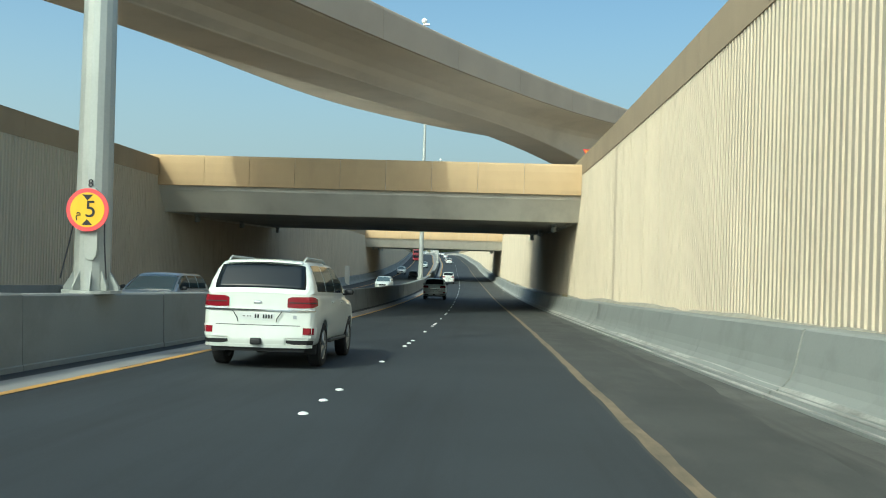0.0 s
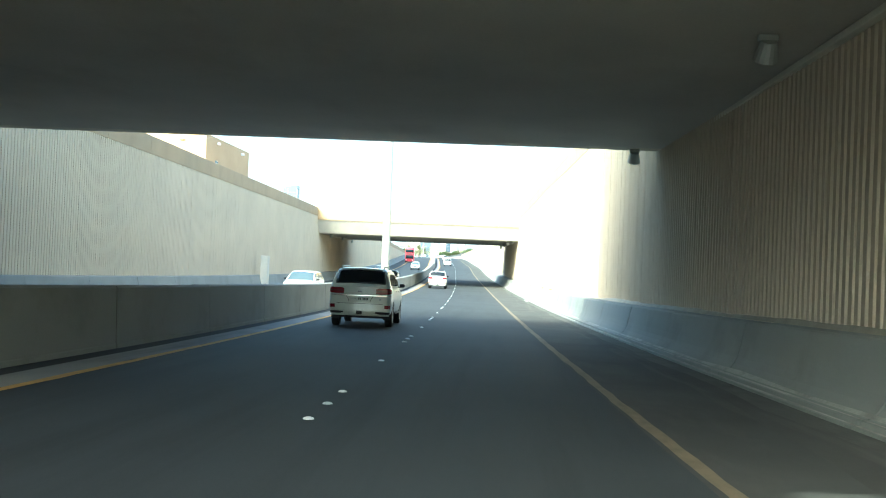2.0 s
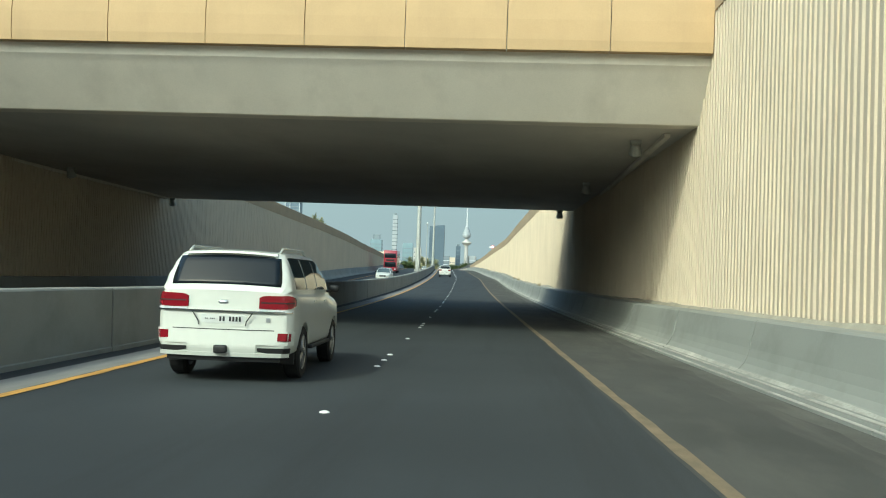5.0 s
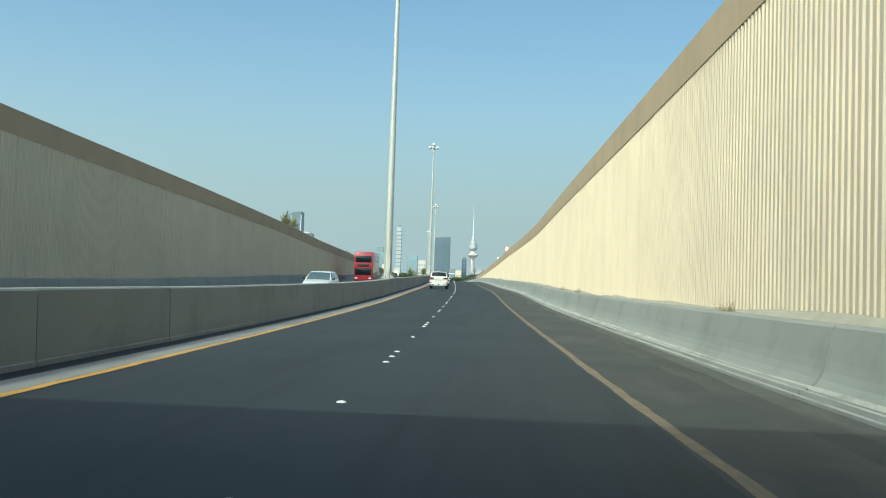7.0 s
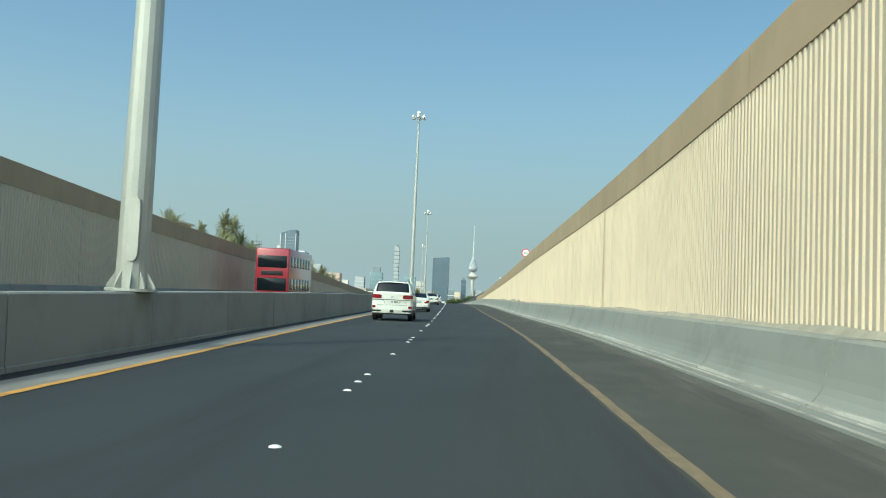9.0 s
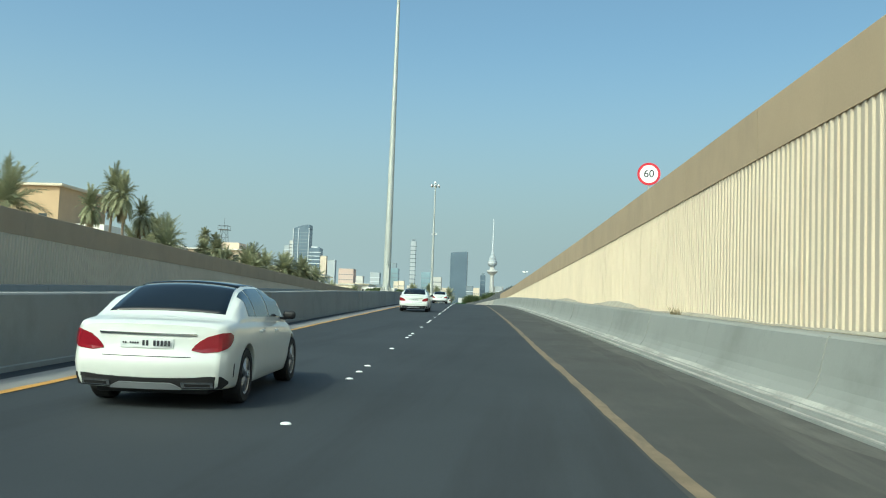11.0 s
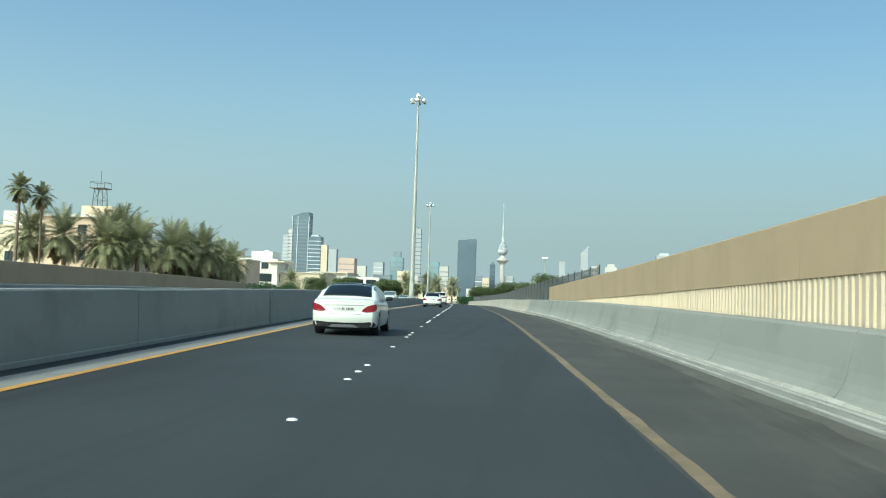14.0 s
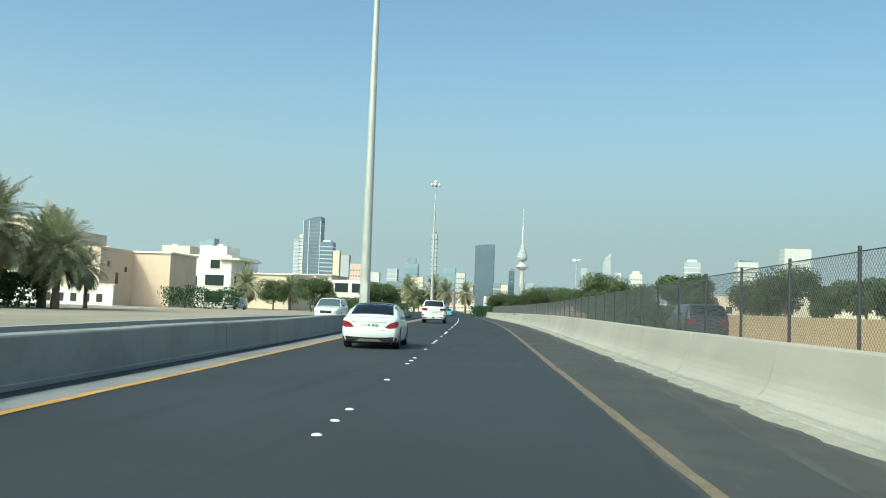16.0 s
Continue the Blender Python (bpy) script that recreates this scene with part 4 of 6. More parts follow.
def sedan_detail(e, s, mat, h):
    for sx in (1, -1):
        wrapped("tail_lamp", h, e, (sx * 0.5, sx * 1.06), [(0.5, 0.672), (0.62, 0.648), (0.78, 0.662), (0.92, 0.71), (1.06, 0.79)], [(0.5, 0.69), (0.56, 0.762), (0.66, 0.828), (0.8, 0.872), (0.95, 0.88), (1.06, 0.845)], RED_LENS, 0.012, 0.04, "red tail lamp")
        wrapped("exhaust_trim", h, e, (sx * 0.4, sx * 0.74), 0.265, 0.325, CHROME, 0.022, 0.04, "chrome exhaust surround")
        wrapped("exhaust_opening", h, e, (sx * 0.44, sx * 0.71), 0.278, 0.312, TRIM, 0.026, 0.03)
        wrapped("bumper_slit", h, e, (sx * 1.16, sx * 1.185), 0.36, 0.52, TRIM, 0.004, 0.02)
        rbox(e, "head_lamp", min(sx * 0.5, sx * 0.78), max(sx * 0.5, sx * 0.78), s["len"] - 0.36, s["len"] - 0.12, 0.6, 0.7, CLEAR_LENS, 0.03)
    wrapped("diffuser", h, e, (-0.98, 0.98), [(0, 0.25), (0.85, 0.25), (0.98, 0.3)], [(0, 0.36), (0.5, 0.37), (0.75, 0.395), (0.9, 0.385), (0.98, 0.33)], TRIM, 0.014, 0.04, "black rear diffuser")
    wrapped("skid_trim", h, e, (-0.4, 0.4), 0.24, [(0, 0.315), (0.3, 0.315), (0.4, 0.26)], PAINT_SILVER, 0.022, 0.04, "silver skid trim")
    wrapped("chrome_strip", h, e, (-0.55, 0.55), 0.835, 0.858, CHROME, 0.014, 0.03, "chrome boot strip")
    wrapped("boot_seam", h, e, (-0.5, 0.5), 0.595, 0.602, TRIM, 0.003, 0.01)
    p = wrapped("number_plate", h, e, (-0.3, 0.3), 0.69, 0.8, PLATE, 0.012, 0.02, "white number plate")
    y = h.wrap(0, 0.745).y - 0.016
    tagged(part("plate_marking", bars(e, -0.05, 0.28, y, 0.715, 0.775, 8), PLATE_INK, p), kind="stuff")
    tagged(part("plate_marking", bars(e, -0.27, -0.08, y, 0.735, 0.755, 7), PLATE_INK, p), kind="stuff")


SEDAN = dict(len=4.69, deck=(0.9, 0.86, 0.8), axles=(1.02, 3.86), wheel=0.67, track=0.79, bow=0.15,
             half=[(0, 0.8), (0.05, 0.85), (0.14, 0.885), (0.35, 0.91), (1.0, 0.925), (3.6, 0.915), (4.1, 0.865), (4.45, 0.78), (4.6, 0.68), (4.69, 0.55)],
             low=[(0, 0.24), (0.3, 0.22), (1.2, 0.2), (3.6, 0.2), (4.4, 0.22), (4.69, 0.32)],
             belt=[(0, 0.91), (0.1, 0.955), (0.5, 0.985), (1.1, 0.99), (2.2, 0.955), (3.1, 0.93), (3.5, 0.9), (4.2, 0.79), (4.5, 0.69), (4.69, 0.55)],
             house=[(0, 0), (0.6, 0), (1.0, 0.48), (1.35, 0.84), (1.7, 0.985), (2.1, 1), (2.5, 0.975), (2.75, 0.88), (3.1, 0.52), (3.6, 0), (4.69, 0)],
             cab=((0.865, 0.03), (0.785, 1.215), (0.625, 1.405), 0.06), tail=[(0.2, 0.1), (0.35, 0.03), (0.52, 0.0), (0.6, 0.02), (0.66, 0.05), (0.85, 0.06), (1.0, 0.07), (2, 0.07)],
             rear_glass=(0.72, 1.5), front_glass=(2.68, 3.5), roof_glass=(1.54, 2.64), windows=[(1.2, 1.52), (1.57, 2.28), (2.34, 3.25)], mirror="black", handles=(1.75, 2.65), detail=sedan_detail)


def plain_detail(e, s, mat, h):
    z = h.flat(0.0, 6)[1]
    for sx in (1, -1):
        wrapped("tail_lamp", h, e, (sx * 0.55, sx * 0.95), z - 0.27, z - 0.1, RED_LENS, 0.012, 0.03, "red tail lamp")
        zf = eased(s["belt"], s["len"] - 0.15) - 0.1
        rbox(e, "head_lamp", min(sx * 0.46, sx * 0.76), max(sx * 0.46, sx * 0.76), s["len"] - 0.3, s["len"] - 0.06, zf - 0.08, zf + 0.05, CLEAR_LENS, 0.03)
    rbox(e, "grille", -0.4, 0.4, s["len"] - 0.1, s["len"] + 0.02, zf - 0.17, zf + 0.01, TRIM, 0.03)
    rbox(e, "lower_grille", -0.5, 0.5, s["len"] - 0.1, s["len"] + 0.02, 0.34, 0.44, TRIM, 0.03)


ONCOMING = dict(SUV, detail=plain_detail, len=4.8, axles=(0.98, 3.75), wheel=0.72, track=0.81,
                half=[(0, 0.83), (0.08, 0.92), (0.5, 0.95), (4.0, 0.95), (4.5, 0.88), (4.7, 0.78), (4.8, 0.66)],
                low=[(0, 0.36), (1.6, 0.36), (3.4, 0.36), (4.8, 0.4)],
                belt=[(0, 1.1), (0.1, 1.14), (3.2, 1.12), (3.6, 1.08), (4.5, 0.97), (4.7, 0.88), (4.8, 0.72)],
                house=[(0, 0), (0.05, 0.03), (0.4, 0.86), (0.6, 0.98), (2.5, 1), (2.8, 0.9), (3.7, 0)],
                cab=((0.88, 0.03), (0.83, 1.38), (0.68, 1.65), 0.05))
SMALL = dict(SEDAN, detail=plain_detail)
VAN = dict(ONCOMING, len=5.0, axles=(0.9, 4.05),
           half=[(0, 0.85), (0.08, 0.92), (4.2, 0.93), (4.7, 0.86), (5.0, 0.7)],
           low=[(0, 0.36), (1.6, 0.34), (3.4, 0.34), (5.0, 0.38)],
           belt=[(0, 1.22), (0.1, 1.26), (3.9, 1.22), (4.4, 1.15), (4.85, 0.95), (5.0, 0.75)],
           house=[(0, 0), (0.03, 0.05), (0.12, 0.95), (0.3, 1), (3.6, 1), (3.9, 0.9), (4.6, 0)],
           cab=((0.89, 0.03), (0.87, 1.6), (0.78, 1.95), 0.05), rear_glass=(0.05, 0.11), front_glass=(3.85, 4.5), windows=[(3.0, 4.0)], handles=(3.0,))


def lane_pose(y, o, back=False):
    h = math.degrees(math.atan2(-(road_x(y + 2) - road_x(y - 2)), 4.0))
    s = math.degrees(math.atan2(road_z(y + 2) - road_z(y - 2), 4.0))
    p = at(y, o, road_z(y) + 0.004)
    return pose(p.x, p.y, p.z, -s if back else s, 0, h + (180 if back else 0))


LANE_IN, FAR_IN, FAR_OUT = -4.0, 2 * MED + 4.0, 2 * MED + 0.4
car("suv", lane_pose(15.35, -4.06), SUV, PAINT_WHITE, "white full-size SUV with red tail lamps in the inner lane", "car")
car("saloon_car", lane_pose(315.95, -3.93), SEDAN, PAINT_WHITE, "white saloon car with a black glass roof in the inner lane", "car", roof_mat=GLASS_DARK)
for y, o in ((43.0, FAR_IN), (110.4, FAR_IN), (204.0, FAR_OUT), (254.0, FAR_IN), (522.0, FAR_IN)):
    car("oncoming_suv", lane_pose(y, o, True), ONCOMING, PAINT_WHITE, "white SUV facing us on the far carriageway", "car", "oncoming cars")
for y, o, p, lb in ((180.0, FAR_IN, PAINT_DARK, "black"), (560.0, FAR_IN, PAINT_WHITE, "white")):
    car("oncoming_car", lane_pose(y, o, True), SMALL, p, lb + " saloon car facing us on the far carriageway", "car", "oncoming cars")
car("oncoming_suv", lane_pose(32.6, FAR_IN, True), ONCOMING, PAINT_SILVER, "silver SUV with dark windows facing us on the far carriageway", "car", "oncoming cars")
car("suv", lane_pose(288.0, -4.06), SUV, PAINT_WHITE, "white full-size SUV in the inner lane past the second bridge", "car")
car("suv", lane_pose(150.0, -4.06), SUV, PAINT_WHITE, "white full-size SUV in the inner lane before the second bridge", "car")
car("suv", lane_pose(80.0, -4.06), SUV, PAINT_WHITE, "white full-size SUV in the inner lane leaving the first bridge", "car")
car("suv", lane_pose(530.0, -4.06), SUV, PAINT_WHITE, "white full-size SUV far ahead on the open road", "car")
car("saloon_car", lane_pose(484.0, -3.95), SEDAN, PAINT_WHITE, "white saloon car with a black glass roof on the open road", "car", roof_mat=GLASS_DARK)
car("saloon_car", lane_pose(363.0, -3.95), SEDAN, PAINT_WHITE, "white saloon car with a black glass roof beside the low wall", "car", roof_mat=GLASS_DARK)
car("saloon_car", lane_pose(417.0, -3.95), SEDAN, PAINT_WHITE, "white saloon car with a black glass roof near the wall's end", "car", roof_mat=GLASS_DARK)
car("turquoise_car", lane_pose(640.0, LANE_IN), SMALL, PAINT_TEAL, "small turquoise car far ahead in the inner lane", "car")
car("delivery_van", pose(road_x(600) - 37.5, 600, road_z(600) + 0.03, 0, 0, 172), VAN, PAINT_WHITE, "white van parked beside the road", "van")


def bus(m):
    e = empty("double_decker_bus", Matrix.Identity(4), "red double-decker bus facing us on the far carriageway", "bus")
    shown(e)
    rbox(e, "body", -1.25, 1.25, 0, 10.6, 0.35, 4.3, PAINT_RED, 0.12)
    for z0, z1, nm in ((1.15, 2.1, "windscreen"), (2.85, 3.75, "upper_windscreen")):
        rbox(e, nm, -1.08, 1.08, 10.5, 10.63, z0, z1, GLASS_DARK, 0.05)
        for sx in (1, -1):
            for i in range(7):
                y = 0.7 + i * 1.35
                rbox(e, "side_window", min(sx * 1.2, sx * 1.262), max(sx * 1.2, sx * 1.262), y, y + 1.2, z0 + 0.1, z1, GLASS_DARK, 0.03)
    rbox(e, "destination_board", -0.8, 0.8, 10.5, 10.64, 2.3, 2.62, TRIM, 0.03)
    for sx in (1, -1):
        for a in (2.4, 8.2):
            wheel(e, sx * 1.12, a, 0.48, sx)
        rbox(e, "head_lamp", min(sx * 0.75, sx * 1.1), max(sx * 0.75, sx * 1.1), 10.55, 10.65, 0.65, 0.85, CLEAR_LENS, 0.03)
    e.matrix_world = m


bus(lane_pose(322.0, FAR_OUT, True))


# ---- signs ----
SIGN_RED = material("sign_red", (0.55, 0.02, 0.04), 0.45, vary=0.06, scale=4, bump=0)
SIGN_CORAL = material("sign_coral_red", (0.85, 0.09, 0.1), 0.45, vary=0.06, scale=4, bump=0)
SIGN_YELLOW = material("sign_yellow", (0.85, 0.5, 0.03), 0.45, vary=0.06, scale=4, bump=0)
SIGN_ORANGE = material("sign_orange", (0.85, 0.3, 0.03), 0.45, vary=0.06, scale=4, bump=0)
SIGN_BLACK = material("sign_black", (0.025, 0.025, 0.03), 0.5, vary=0.06, scale=4, bump=0)


def lettering(text, size):
    """Flat raised letters in the built-in font, facing -y, centred."""
    cu = bpy.data.curves.new("lettering", "FONT")
    cu.body, cu.size, cu.align_x, cu.align_y, cu.extrude = text, size, "CENTER", "CENTER", 0.004
    ob = new("lettering", cu)
    bpy.context.view_layer.update()
    me = bpy.data.meshes.new_from_object(ob.evaluated_get(bpy.context.evaluated_depsgraph_get()))
    bpy.data.objects.remove(ob)
    me.transform(Matrix.Rotation(radians(90), 4, "X"))
    return me


def letters(text, size, mat, parent, x, y, z):
    me = lettering(text, size)
    me.materials.append(mat)
    ob = new("lettering", me)
    ob.matrix_world = Matrix.Translation((x, y, z))
    ob.parent = parent
    ob.matrix_parent_inverse = parent.matrix_world.inverted()
    return ob


def disc(bm, x, y, z, r, t, seg=40):
    bmesh.ops.create_cone(bm, cap_ends=True, segments=seg, radius1=r, radius2=r, depth=t, matrix=Matrix.Translation((x, y, z)) @ Matrix.Rotation(radians(90), 4, "X"))


def wedge(bm, pts, y, t):
    a = [bm.verts.new((px, y - t, pz)) for px, pz in pts]
    b = [bm.verts.new((px, y, pz)) for px, pz in pts]
    bm.faces.new(a)
    bm.faces.new(b[::-1])
    for i in range(len(a)):
        bm.faces.new((a[i], a[(i + 1) % len(a)], b[(i + 1) % len(a)], b[i]))
    bmesh.ops.recalc_face_normals(bm, faces=bm.faces)


def height_sign(y, z):
    p = at(y, MED, 0)
    x, yy = p.x + 0.06, p.y - 0.42
    e = empty("height_limit_sign", Matrix.Translation((x, yy, z)), "round yellow height-limit sign with a red rim strapped to the mast", "road sign")
    shown(e)
    bm = bmesh.new()
    disc(bm, x, yy, z, 0.39, 0.02)
    part("rim", bm, SIGN_CORAL, e)
    bm = bmesh.new()
    disc(bm, x, yy - 0.006, z, 0.315, 0.02)
    part("face", bm, SIGN_YELLOW, e)
    for s in (1, -1):
        bm = bmesh.new()
        wedge(bm, [(x - 0.1, z + s * 0.275), (x + 0.1, z + s * 0.275), (x, z + s * 0.17)], yy - 0.016, 0.006)
        part("arrow", bm, SIGN_BLACK, e)
    letters("5", 0.43, SIGN_BLACK, e, x + 0.06, yy - 0.022, z)
    letters("\u0645", 0.2, SIGN_BLACK, e, x - 0.16, yy - 0.022, z - 0.06)
    bm = bmesh.new()
    box(bm, x - 0.2, x + 0.28, yy + 0.01, yy + 0.14, z - 0.03, z + 0.03, 0.005)
    part("strap", bm, STEEL, e)
    for sx, lean in ((-0.27, -0.22), (0.3, 0.06)):
        bm = bmesh.new()
        tube(bm, [(x + sx, yy + 0.05, z - 0.24), (x + sx + lean * 0.3, yy + 0.03, z - 0.6), (x + sx + lean, yy + 0.05, z - 1.25)], 0.014, 6)
        part("cable", bm, SIGN_BLACK, e, "loose black cable")


def speed_sign(x, y, z, ground):
    e = empty("speed_sign", Matrix.Translation((x, y, ground)), "round white speed-limit sign with a red rim on a thin post", "road sign")
    shown(e)
    bm = bmesh.new()
    disc(bm, x, y, z, 0.43, 0.02)
    part("rim", bm, SIGN_RED, e)
    bm = bmesh.new()
    disc(bm, x, y - 0.006, z, 0.34, 0.02)
    part("face", bm, WHITE, e)
    letters("60", 0.4, SIGN_BLACK, e, x, y - 0.022, z)
    bm = bmesh.new()
    tube(bm, [(x, y + 0.05, ground - 0.05), (x, y + 0.05, z + 0.3)], 0.035, 10)
    part("post", bm, STEEL, e)


def warning_sign(x, y, z, ground):
    e = empty("warning_sign", Matrix.Translation((x, y, ground)), "orange triangular warning sign with a red rim on a post", "road sign")
    shown(e)
    r = 0.42
    for k, mat, nm, d in ((1.0, SIGN_RED, "rim", 0.0), (0.72, SIGN_ORANGE, "face", 0.008)):
        bm = bmesh.new()
        wedge(bm, [(x - r * 0.87 * k, z + r * 0.5 * k), (x + r * 0.87 * k, z + r * 0.5 * k), (x, z - r * k)], y - d, 0.012)
        part(nm, bm, mat, e)
    for i in range(3):
        bm = bmesh.new()
        w = 0.17 - 0.045 * i
        box(bm, x - w, x + w, y - 0.03, y - 0.018, z + 0.1 - 0.08 * i, z + 0.13 - 0.08 * i)
        part("marking_bar", bm, SIGN_BLACK, e)
    bm = bmesh.new()
    tube(bm, [(x, y + 0.05, ground - 0.05), (x, y + 0.05, z + 0.2)], 0.03, 10)
    part("post", bm, STEEL, e)


height_sign(MASTS[0], SIGN_Z)
speed_sign(-5.42, 340.97, 6.53, ground_r(341))
warning_sign(5.75, 56.0, 8.0, ground_r(56))
for i, txts in ((0, ("8",)), (3, ("3", "13")), (1, ("1", "3"))):
    p = at(MASTS[i], MED, road_z(MASTS[i]) + LBH)
    holder = empty("mast_number", Matrix.Translation(p + Vector((0.06, -0.32, 1.9))), "black painted number stencilled on the steel mast", "marking")
    shown(holder)
    for k, s in enumerate(txts):
        letters(s, 0.2, SIGN_BLACK, holder, p.x + 0.06, p.y - 0.322, p.z + (2.0 if i == 0 else 2.4) - 0.17 * k)

# ---- small building on the left wall, meter box ----
STUCCO = material("tan_stucco", (0.5, 0.36, 0.22), 0.92, vary=0.08, scale=0.5, fine=25, bump=0.25)
PLASTER = material("cream_plaster", (0.66, 0.58, 0.44), 0.92, vary=0.08, scale=0.4, fine=20, bump=0.2, stain=(0.5, 0.43, 0.33), stain_amt=0.4, stain_scale=(0.2, 0.2, 0.1))
PEACH = material("peach_plaster", (0.66, 0.52, 0.39), 0.92, vary=0.07, scale=0.4, fine=20, bump=0.2, stain=(0.55, 0.43, 0.32), stain_amt=0.35, stain_scale=(0.2, 0.2, 0.1))
WHITEWALL = material("white_plaster", (0.72, 0.69, 0.62), 0.92, vary=0.07, scale=0.4, fine=20, bump=0.2)
WINDOW = glass("dark_window_glass", (0.03, 0.04, 0.045), 0.08)


def house(name, label, x0, x1, y0, y1, z0, z1, mat, wins=(), extra=(), parapet=0.5):
    """A block house: walls with recessed windows, a parapet and what stands on the roof."""
    e = empty(name, Matrix.Translation(((x0 + x1) / 2, (y0 + y1) / 2, z0)), label, "house")
    shown(e)
    bm = bmesh.new()
    box(bm, x0, x1, y0, y1, z0 - 0.3, z1 - parapet, 0.03)
    part("wall", bm, mat, e)
    for a, b, c, d in ((x0, x1, y0, y0 + 0.25), (x0, x1, y1 - 0.25, y1), (x0, x0 + 0.25, y0 + 0.25, y1 - 0.25), (x1 - 0.25, x1, y0 + 0.25, y1 - 0.25)):
        bm = bmesh.new()
        box(bm, a, b, c, d, z1 - parapet, z1)
        part("roof_parapet", bm, mat, e)
    for face, u0, u1, w0, w1 in wins:
        bm = bmesh.new()
        if face == "front":
            box(bm, x0 + u0, x0 + u1, y0 - 0.02, y0 + 0.1, z0 + w0, z0 + w1)
        else:
            box(bm, x1 - 0.1, x1 + 0.02, y0 + u0, y0 + u1, z0 + w0, z0 + w1)
        w = part("window", bm, WINDOW, e, "dark pane for windows and shaded openings alike")
        bm = bmesh.new()
        if face == "front":
            box(bm, x0 + u0 - 0.12, x0 + u1 + 0.12, y0 - 0.2, y0 + 0.02, z0 + w0 - 0.14, z0 + w0 - 0.02)
        else:
            box(bm, x1 - 0.02, x1 + 0.2, y0 + u0 - 0.12, y0 + u1 + 0.12, z0 + w0 - 0.14, z0 + w0 - 0.02)
        part("sill", bm, mat, w)
    for nm, a, b, c, d, f, g, m in extra:
        bm = bmesh.new()
        box(bm, a, b, c, d, f, g, 0.04)
        part(nm, bm, m, e)
    return e


gz = ground_l(126)
house("pump_house", "small tan rendered block house beside the retaining wall", -29.5, -22.9 - 0.2, 121.3, 133.7, gz, 9.05, STUCCO,
      [("side", 2.4, 3.2, 1.5, 2.1)], [("wall_lamp", -25.2, -24.8, 121.05, 121.35, 8.5, 8.7, WHITE), ("wall_lamp", -23.1, -22.85, 124, 124.3, 8.5, 8.7, WHITE), ("wall_lamp", -23.1, -22.85, 131, 131.3, 8.5, 8.7, WHITE)], 0.15)
bm = bmesh.new()
p = at(127.8, W_L + 0.95, road_z(127.8))
box(bm, p.x - 0.3, p.x + 0.3, p.y - 0.35, p.y + 0.35, p.z, p.z + 2.7, 0.04)
tagged(link_mesh("meter_cabinet", bm, BEAM), "narrow grey cabinet standing against the shaded wall", "cabinet")

# ---- chain-link fence past the end of the wall ----
FENCE_STEEL = material("fence_steel", (0.05, 0.052, 0.055), 0.55, 0.3, vary=0.1, scale=6, bump=0)
WIRE = material("fence_wire", (0.12, 0.125, 0.12), 0.5, 0.5, vary=0.1, scale=6, bump=0)


def fence():
    e = tagged(new("chain_link_fence"), "dark steel posts carrying a grey chain-link fence", "fence")
    step, h = 3.4, 2.1
    bm = bmesh.new()
    tube(bm, [(0, 0, 0), (0, 0, h + 0.12)], 0.034, 8)
    post = bpy.data.meshes.new("post")
    bm.to_mesh(post)
    bm.free()
    post.materials.append(FENCE_STEEL)
    bm = bmesh.new()
    n = 30
    r = 0.004
    for sgn in (1, -1):
        for i in range(-19, n + 1) if sgn > 0 else range(0, n + 20):
            pts = []
            for s in (0.0, 1.0):
                y = i * step / n + sgn * s * h
                pts.append((y, s * h))
            (ya, za), (yb, zb) = pts
            lo, hi = 0.0, step
            ts = sorted(t for t in (0.0, 1.0, (lo - ya) / (yb - ya), (hi - ya) / (yb - ya)) if -1e-6 <= t <= 1 + 1e-6)
            ts = [t for t in ts if lo - 1e-4 <= ya + (yb - ya) * t <= hi + 1e-4]
            if len(ts) < 2 or ts[-1] - ts[0] < 0.02:
                continue
            tube(bm, [(0, ya + (yb - ya) * ts[0], za + (zb - za) * ts[0]), (0, ya + (yb - ya) * ts[-1], za + (zb - za) * ts[-1])], r, 3, False)
    tube(bm, [(0, 0, h), (0, step, h)], 0.012, 5)
    mesh = bpy.data.meshes.new("chain_link")
    bm.to_mesh(mesh)
    bm.free()
    mesh.materials.append(WIRE)
    y = 437.2
    while y < 700:
        o = FENCE_O
        z = max(ground_r(y), road_z(y)) - 0.02 if y < 456 else road_z(y) + 0.6
        z = 5.12 - h - 0.12 if y < 470 else 5.12 - h - 0.12 - 0.35 * min(1, (y - 470) / 60)
        a, b = at(y, o, z), at(y + step, o, z)
        ang = math.atan2(-(b.x - a.x), b.y - a.y)
        m = Matrix.Translation(a) @ Matrix.Rotation(ang, 4, "Z")
        piece("post", post, e, m)
        piece("chain_link", mesh, e, m @ Matrix.Translation((0, 0, 0.02)))
        y += step


FENCE_O = 5.75
fence()
# kerb ledge and service strip that the fence stands on
KERB = material("ledge_concrete", (0.33, 0.3, 0.25), 0.9, vary=0.12, scale=0.8, fine=30, bump=0.2)
bm = ribbon(span(456.2, 700, 4), lambda y: [(5.4, road_z(y) - 0.05), (5.4, road_z(y) + 0.42), (6.2, road_z(y) + 0.42), (6.2, road_z(y) - 0.05)], True)
tagged(link_mesh("fence_ledge", bm, KERB), "low concrete ledge under the chain-link fence", "ledge", kind="structure")
bm = ribbon(span(440, 760, 6), lambda y: [(8.0, max(ground_r(y), road_z(y)) + 0.03), (15.5, max(ground_r(y), road_z(y)) + 0.03)])
tagged(link_mesh("service_road", bm, SHOULDER), "grey asphalt service road behind the fence", "road", kind="structure")
